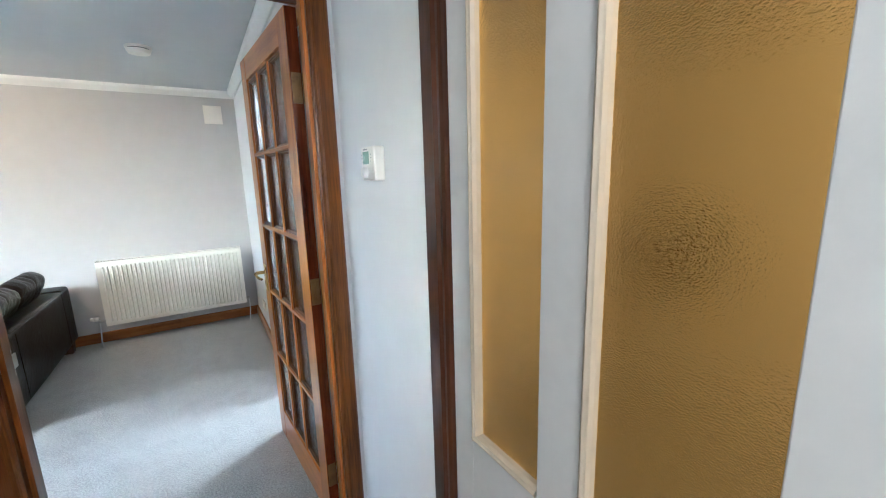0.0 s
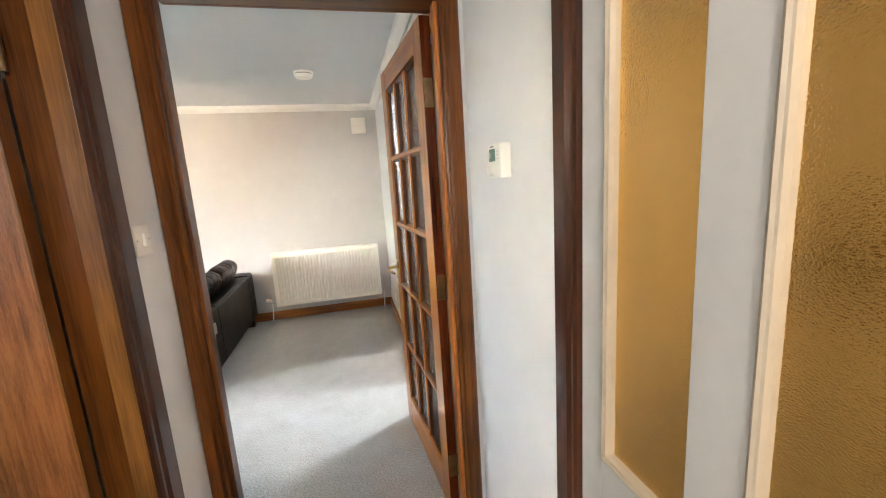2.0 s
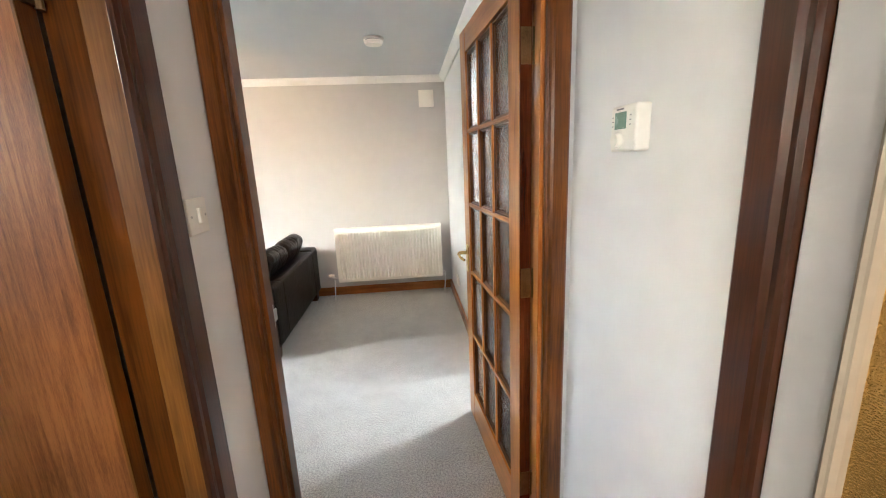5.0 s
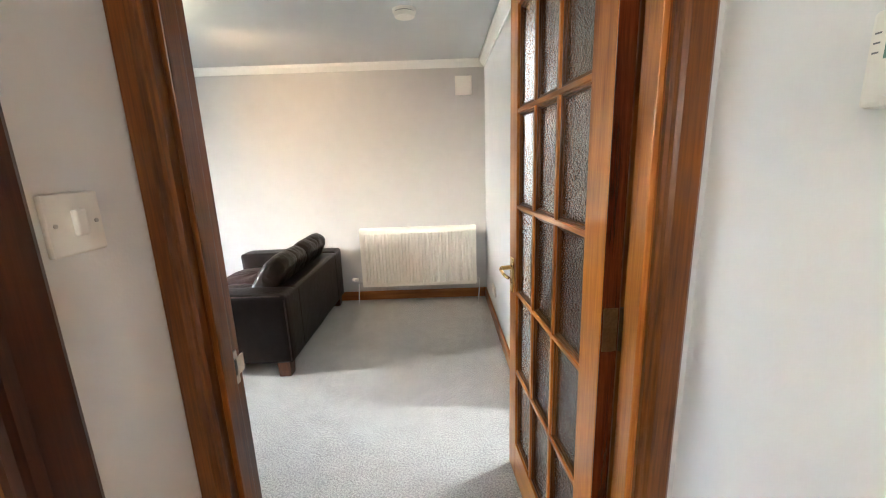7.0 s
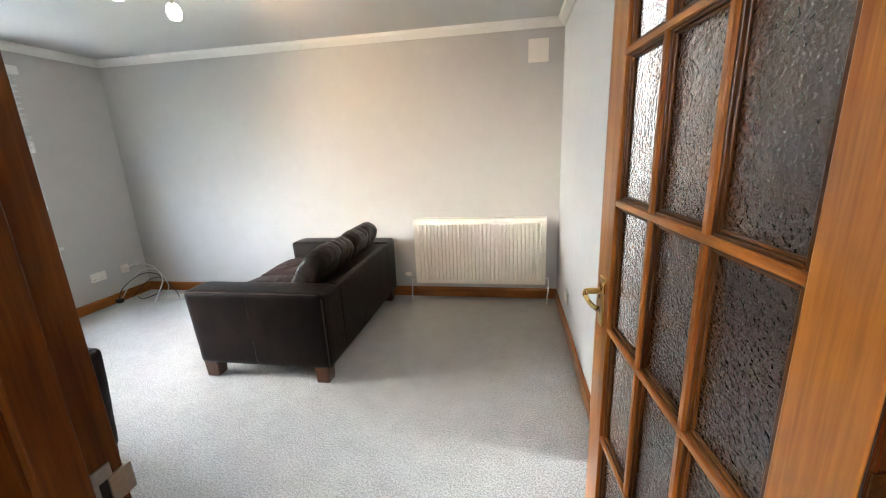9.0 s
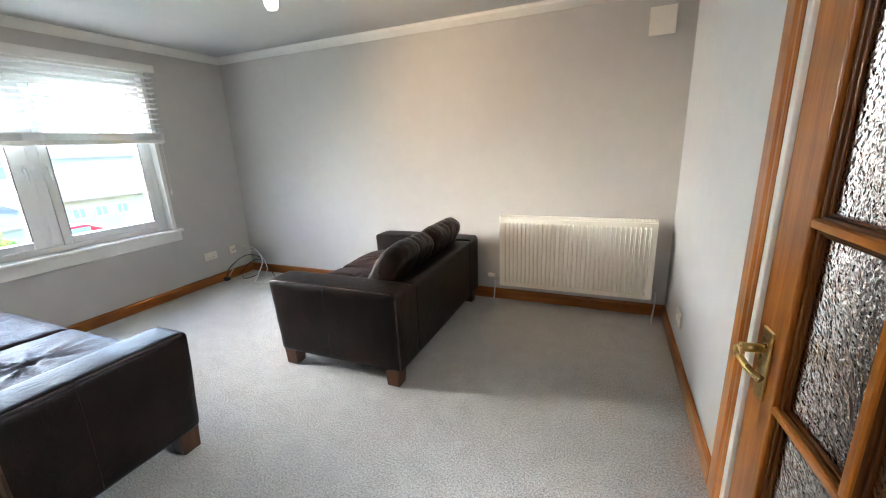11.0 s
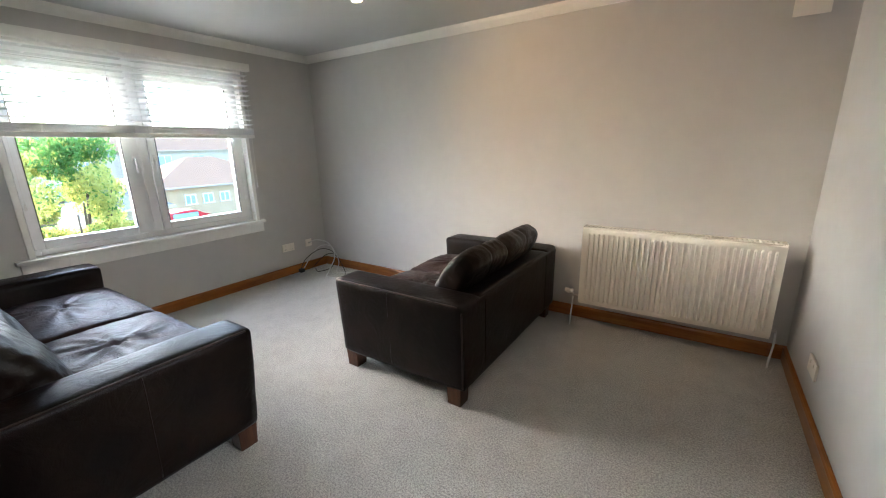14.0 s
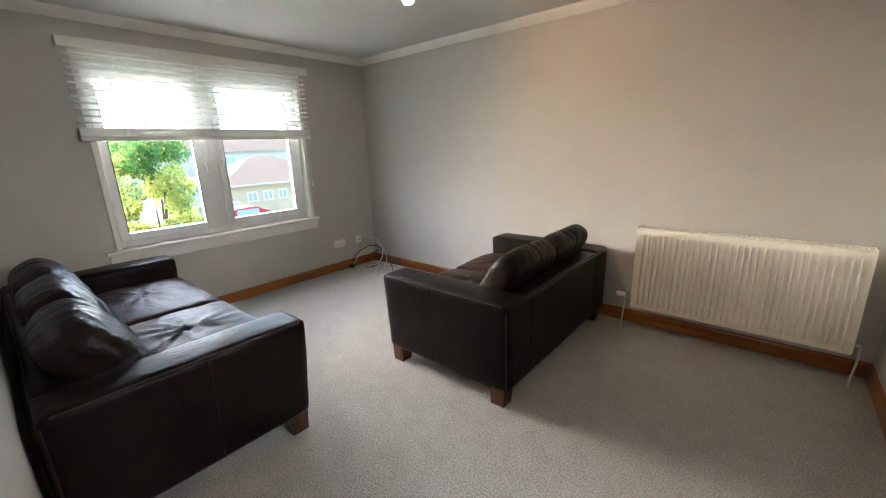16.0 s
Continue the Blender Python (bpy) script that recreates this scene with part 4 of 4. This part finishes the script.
part("plate", box(XR - 0.010, XR, 4.10, 4.246, 0.225, 0.308, 0.003), PLASTIC, s2)
for y in (4.137, 4.197):
    part("rocker", box(XR - 0.013, XR - 0.0102, y, y + 0.012, 0.278, 0.295), PLASTIC, s2)

# ---- ceiling fitting ----
LC = Vector((-1.28, 3.38, ZC))
cl = thing("ceiling_light", "brass three-arm ceiling light with lit frosted shades", "ceiling light", at=Matrix.Translation(LC))
SHADE = mat("lit_frosted_glass", (1.0, 0.80, 0.48), 0.4, emit=1.1)
part("ceiling_rose", rod((0, 0, 0), (0, 0, -0.022), 0.055, 0.045, 32), BRASS, cl)
for tip, aim in (((-0.10, 0.16, -0.127), (-0.3, 0.5, -1.0)), ((0.20, -0.11, -0.107), (0.7, -0.2, -0.6)), ((-0.20, -0.07, -0.097), (-1.0, -0.1, -0.25))):
    c, d = Vector(tip), Vector(aim).normalized()
    neck = c - d * 0.045
    out = Vector((c.x, c.y, 0)).normalized()
    arm = part("arm", tube([(0, 0, -0.015), tuple(out * 0.05 + Vector((0, 0, -0.05))), tuple(out * 0.09 + Vector((0.015, 0.01, -0.025))), tuple(neck - d * 0.045), tuple(neck - d * 0.012)], 0.0042), BRASS, cl, smooth=True)
    part("lamp_holder", rod(neck - d * 0.02, neck + d * 0.012, 0.013, 0.014), STEEL, arm)
    bm = bmesh.new()
    rot = Matrix.Translation(neck) @ d.to_track_quat("Z", "Y").to_matrix().to_4x4()
    rings = []
    for h, r in ((0.004, 0.012), (0.010, 0.022), (0.022, 0.031), (0.040, 0.037), (0.058, 0.037), (0.074, 0.032), (0.086, 0.025), (0.088, 0.010)):
        rings.append([bm.verts.new(rot @ Vector((r * math.cos(q * math.pi / 12), r * math.sin(q * math.pi / 12), h))) for q in range(24)])
    for p, q in zip(rings, rings[1:]):
        for k in range(24):
            bm.faces.new((p[k], p[(k + 1) % 24], q[(k + 1) % 24], q[k]))
    bm.faces.new(rings[-1])
    sh = part("shade", bm, SHADE, arm, "lit frosted glass tulip shade", True)
    sh.visible_shadow = False

# ---- cables in the corner ----
cb = thing("white_cable", "coiled white aerial cable on the carpet", "cable")
part("cord", tube([(XL + 0.018, 4.562, 0.303), (XL + 0.10, 4.60, 0.34), (XL + 0.25, 4.64, 0.31), (XL + 0.36, 4.62, 0.18), (XL + 0.36, 4.52, 0.03), (XL + 0.45, 4.42, 0.008), (XL + 0.62, 4.50, 0.008), (XL + 0.80, 4.62, 0.008)], 0.006), CABLE, cb, smooth=True)
part("cord", tube([(XL + 0.02, 4.45, 0.02), (XL + 0.12, 4.58, 0.25), (XL + 0.26, 4.66, 0.27), (XL + 0.35, 4.68, 0.10), (XL + 0.40, 4.60, 0.008), (XL + 0.55, 4.66, 0.008)], 0.004), CABLE, cb, smooth=True)
bc = thing("black_cable", "tangled black cables behind the corner", "cable")
part("cord", tube([(XL + 0.03, 4.40, 0.01), (XL + 0.06, 4.46, 0.14), (XL + 0.16, 4.60, 0.24), (XL + 0.30, 4.66, 0.20), (XL + 0.33, 4.60, 0.06), (XL + 0.22, 4.50, 0.01), (XL + 0.10, 4.55, 0.01)], 0.004), BLACK, bc, smooth=True)
part("cord", tube([(XL + 0.04, 4.55, 0.008), (XL + 0.15, 4.66, 0.15), (XL + 0.28, 4.70, 0.16), (XL + 0.45, 4.66, 0.03), (XL + 0.55, 4.58, 0.008)], 0.004), BLACK, bc, smooth=True)
part("plug", box(XL + 0.02, XL + 0.07, 4.38, 4.43, 0.0, 0.04, 0.006), BLACK, bc)

# ---- outside the window ----
GZ = -3.4
GRASS = mat("lawn", (0.09, 0.14, 0.035), 0.9, vary=0.3, scale=0.8, bump=0.3, bump_scale=30)
TARMAC = mat("grey_tarmac", (0.10, 0.10, 0.10), 0.9, spec=0.1, vary=0.15, scale=1.5, bump=0.2, bump_scale=40)
HARL = mat("cream_render", (0.52, 0.37, 0.21), 0.9, vary=0.08, scale=0.9, bump=0.3, bump_scale=60)
WHITEHARL = mat("white_render", (0.50, 0.42, 0.33), 0.9, vary=0.06, scale=0.9, bump=0.3, bump_scale=60)
TILE = mat("brown_roof_tile", (0.28, 0.18, 0.11), 0.9, spec=0.1, vary=0.25, scale=2.0, bump=0.6, bump_scale=9)
SLATE = mat("dark_slate", (0.20, 0.205, 0.21), 0.85, spec=0.1, vary=0.2, scale=2.0, bump=0.5, bump_scale=9)
PANE = mat("far_window_glass", (0.34, 0.40, 0.45), 0.2, vary=0.1, scale=1)
FENCE = mat("weathered_fence_boards", (0.22, 0.14, 0.08), 0.85, vary=0.25, scale=3)
BARK = mat("grey_brown_bark", (0.12, 0.085, 0.06), 0.9, vary=0.3, scale=6, bump=0.6, bump_scale=25)


def leaf_material(name, lit, deep):
    """Thin leaves: part of the light passes through."""
    m = mat(name, lit, 0.6, vary=0.3, scale=2.5, second=deep)
    n, l = m.node_tree.nodes, m.node_tree.links
    thin, mix = n.new("ShaderNodeBsdfTranslucent"), n.new("ShaderNodeMixShader")
    thin.inputs["Color"].default_value = (*lit, 1)
    mix.inputs[0].default_value = 0.5
    l.new(n["Principled BSDF"].outputs[0], mix.inputs[1])
    l.new(thin.outputs[0], mix.inputs[2])
    l.new(mix.outputs[0], n["Material Output"].inputs[0])
    return m


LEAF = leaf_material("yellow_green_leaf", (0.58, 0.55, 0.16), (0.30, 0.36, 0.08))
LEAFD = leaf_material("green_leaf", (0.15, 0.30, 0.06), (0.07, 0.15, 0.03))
CARRED = mat("red_car_paint", (0.50, 0.02, 0.03), 0.25, vary=0.05, scale=3, coat=0.8)
setting("ground", box(-900, -3.75, -700, 700, GZ - 0.4, GZ), GRASS, "mown lawns of the neighbouring gardens", "ground")
setting("road", box(-27.6, -23.6, -60, 80, GZ - 0.1, GZ + 0.01), TARMAC, "pale grey tarmac street", "road")


def hipped_house(name, label, x, y, w, d, eave, ridge, wall_m, roof_m, windows, gable=False):
    """A house whose front faces +x at x; y is the middle of its front."""
    h = thing(name, label, "house", at=pose(x, y, GZ))
    part("wall", box(-d, 0, -w / 2, w / 2, 0, eave), wall_m, h)
    bm = bmesh.new()
    o, run = 0.4, 0.0 if gable else d / 2
    c = [bm.verts.new(p) for p in ((o, -w / 2 - o, eave), (o, w / 2 + o, eave), (-d - o, w / 2 + o, eave), (-d - o, -w / 2 - o, eave))]
    r = [bm.verts.new(p) for p in ((-d / 2, -w / 2 + run - (o if gable else 0), ridge), (-d / 2, w / 2 - run + (o if gable else 0), ridge))]
    for f in ((c[0], c[1], r[1], r[0]), (c[1], c[2], r[1]), (c[2], c[3], r[0], r[1]), (c[3], c[0], r[0]), (c[3], c[2], c[1], c[0])):
        bm.faces.new(f)
    part("roof", bm, roof_m, h)
    part("gutter", box(o, o + 0.12, -w / 2 - o, w / 2 + o, eave - 0.12, eave - 0.01), WHITEHARL, h)
    for wy, wz, ww, wh in windows:
        wd = part("window", boxes([(0.0, 0.06, wy - ww / 2 - 0.08, wy - ww / 2, wz, wz + wh), (0.0, 0.06, wy + ww / 2, wy + ww / 2 + 0.08, wz, wz + wh), (0.0, 0.06, wy - 0.04, wy + 0.04, wz, wz + wh),
                                   (0.0, 0.06, wy - ww / 2 - 0.08, wy + ww / 2 + 0.08, wz + wh + 0.001, wz + wh + 0.08), (0.0, 0.10, wy - ww / 2 - 0.12, wy + ww / 2 + 0.12, wz - 0.08, wz - 0.001)]), UPVC, h)
        part("pane", box(0.002, 0.02, wy - ww / 2 + 0.001, wy + ww / 2 - 0.001, wz + 0.001, wz + wh - 0.001), PANE, wd)
    return h


hipped_house("bungalow", "cream rendered bungalow with a brown hipped roof", -31.0, 18.6, 10.0, 8.0, 2.3, 4.3, HARL, TILE,
             [(-3.0, 1.0, 0.62, 0.6), (-1.75, 1.0, 0.62, 0.6), (-0.5, 1.0, 0.62, 0.6)])
hipped_house("terraced_house", "white rendered two-storey house with a tiled roof", -56.0, 26.0, 16.0, 9.0, 4.9, 7.3, WHITEHARL, TILE,
             [(-5, 3.0, 1.4, 1.2), (-1.5, 3.0, 1.4, 1.2), (2.5, 3.0, 1.4, 1.2), (-5, 0.8, 1.4, 1.2), (2.5, 0.8, 1.4, 1.2)], True)
hipped_house("terraced_house", "white rendered house with a dark slate roof", -52.0, 14.5, 7.0, 9.0, 4.3, 6.6, WHITEHARL, SLATE,
             [(-1.6, 2.6, 1.3, 1.2), (1.2, 2.6, 1.3, 1.2), (-1.6, 0.7, 1.3, 1.2)], True)
hipped_house("terraced_house", "pale rendered house with a brown tiled roof", -58.0, 3.0, 12.0, 9.0, 4.6, 7.2, HARL, TILE,
             [(-3, 2.8, 1.4, 1.2), (2, 2.8, 1.4, 1.2)], True)
hipped_house("garage", "small rendered garage with a slate roof", -24.5, 9.6, 3.4, 5.0, 1.9, 2.9, WHITEHARL, SLATE, [])

fence = thing("garden_fence", "weathered brown board fence", "fence", at=pose(-37.0, 9.0, GZ))
fence_board = mesh_of(box(-0.012, 0.012, -0.07, 0.07, 0, 1.6), "fence_board", FENCE)
for k in range(46):
    ob = new("board", fence_board)
    ob.parent = fence
    ob.matrix_local = pose(0.01 * (k % 2), -3.5 + k * 0.15, 0)

car = thing("parked_car", "red hatchback parked on the street", "car", at=pose(-25.2, 11.9, GZ + 0.01))
bm = bmesh.new()
prof = [(-1.95, 0.30), (-1.98, 0.62), (-1.72, 0.86), (-0.95, 0.95), (-0.35, 1.38), (0.95, 1.42), (1.70, 1.00), (1.95, 0.92), (1.98, 0.35)]
lo, hi = [bm.verts.new((-0.85, u, z)) for u, z in prof], [bm.verts.new((0.85, u, z)) for u, z in prof]
for k in range(9):
    bm.faces.new((lo[k], lo[(k + 1) % 9], hi[(k + 1) % 9], hi[k]))
bm.faces.new(lo)
bm.faces.new(hi)
bmesh.ops.bevel(bm, geom=bm.edges[:], offset=0.07, segments=2, affect="EDGES")
part("body", bm, CARRED, car)
part("side_window", box(0.851, 0.858, -0.30, 1.05, 1.00, 1.30, 0.02), PANE, car)
part("windscreen", boxes([(-0.70, 0.70, -0.93, -0.40, 1.02, 1.30)], 0.08), PANE, car)
for wy in (-1.2, 1.25):
    for wx in (-0.80, 0.80):
        w = part("wheel", rod((wx - 0.1, wy, 0.31), (wx + 0.1, wy, 0.31), 0.31, seg=20), BLACK, car)
        part("hub", rod((wx - 0.105, wy, 0.31), (wx + 0.105, wy, 0.31), 0.18, seg=14), STEEL, w)


def tree(name, label, x, y, height, spread, low, n, seed, top_dark):
    rnd = random.Random(seed)
    t = thing(name, label, "tree", at=pose(x, y, GZ))
    bm = rod((0, 0, 0), (0.05, 0.03, height * 0.45), 0.11, 0.07, 10)
    ends = []
    for k in range(9):
        a, z = rnd.uniform(0, 6.28), height * rnd.uniform(0.32, 0.5)
        e = Vector((math.cos(a) * spread * rnd.uniform(0.4, 0.8), math.sin(a) * spread * rnd.uniform(0.4, 0.8), height * rnd.uniform(0.6, 0.9)))
        rod((0.04, 0.02, z), e, 0.05, 0.012, 6, bm)
        ends.append(e)
    part("trunk", bm, BARK, t)
    clumps = []
    for k in range(60):
        u = rnd.random()
        z = low + (height - low) * u
        r = spread * (0.35 + 0.75 * math.sin(math.pi * min(1, 0.2 + 0.75 * u))) * rnd.uniform(0.35, 1.0)
        a = rnd.uniform(0, 6.28)
        clumps.append((Vector((r * math.cos(a), r * math.sin(a), z)), rnd.uniform(0.16, 0.34) * spread))
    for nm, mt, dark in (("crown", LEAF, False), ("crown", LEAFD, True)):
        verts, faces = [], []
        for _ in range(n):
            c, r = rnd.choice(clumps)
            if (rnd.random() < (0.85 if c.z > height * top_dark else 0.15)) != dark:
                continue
            v = Vector([rnd.gauss(0, 1) for _ in range(3)]).normalized() * r * rnd.random() ** 0.4
            p = c + v
            s = rnd.uniform(0.022, 0.048) * spread
            m = Euler([rnd.uniform(0, 6.28) for _ in range(3)]).to_matrix()
            i = len(verts)
            verts += [tuple(p + m @ Vector(q)) for q in ((-s, 0, 0), (0, -s * 0.5, s * 0.15), (s, 0, 0), (0, s * 0.5, s * 0.15))]
            faces.append((i, i + 1, i + 2, i + 3))
        data = bpy.data.meshes.new(nm)
        data.from_pydata(verts, [], faces)
        data.materials.append(mt)
        ob = new(nm, data)
        ob.parent = t
        tagged(ob, "dark green leaves" if dark else "yellowing green leaves", kind="stuff")
    return t


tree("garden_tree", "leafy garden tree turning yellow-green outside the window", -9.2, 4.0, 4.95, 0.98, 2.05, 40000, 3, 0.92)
tree("garden_bush", "rounded green garden bush", -13.0, 6.0, 2.0, 0.9, 0.3, 5000, 5, 0.7)
tree("garden_bush", "rounded green garden bush", -40.0, 11.5, 3.6, 1.5, 0.5, 4000, 8, 0.1)
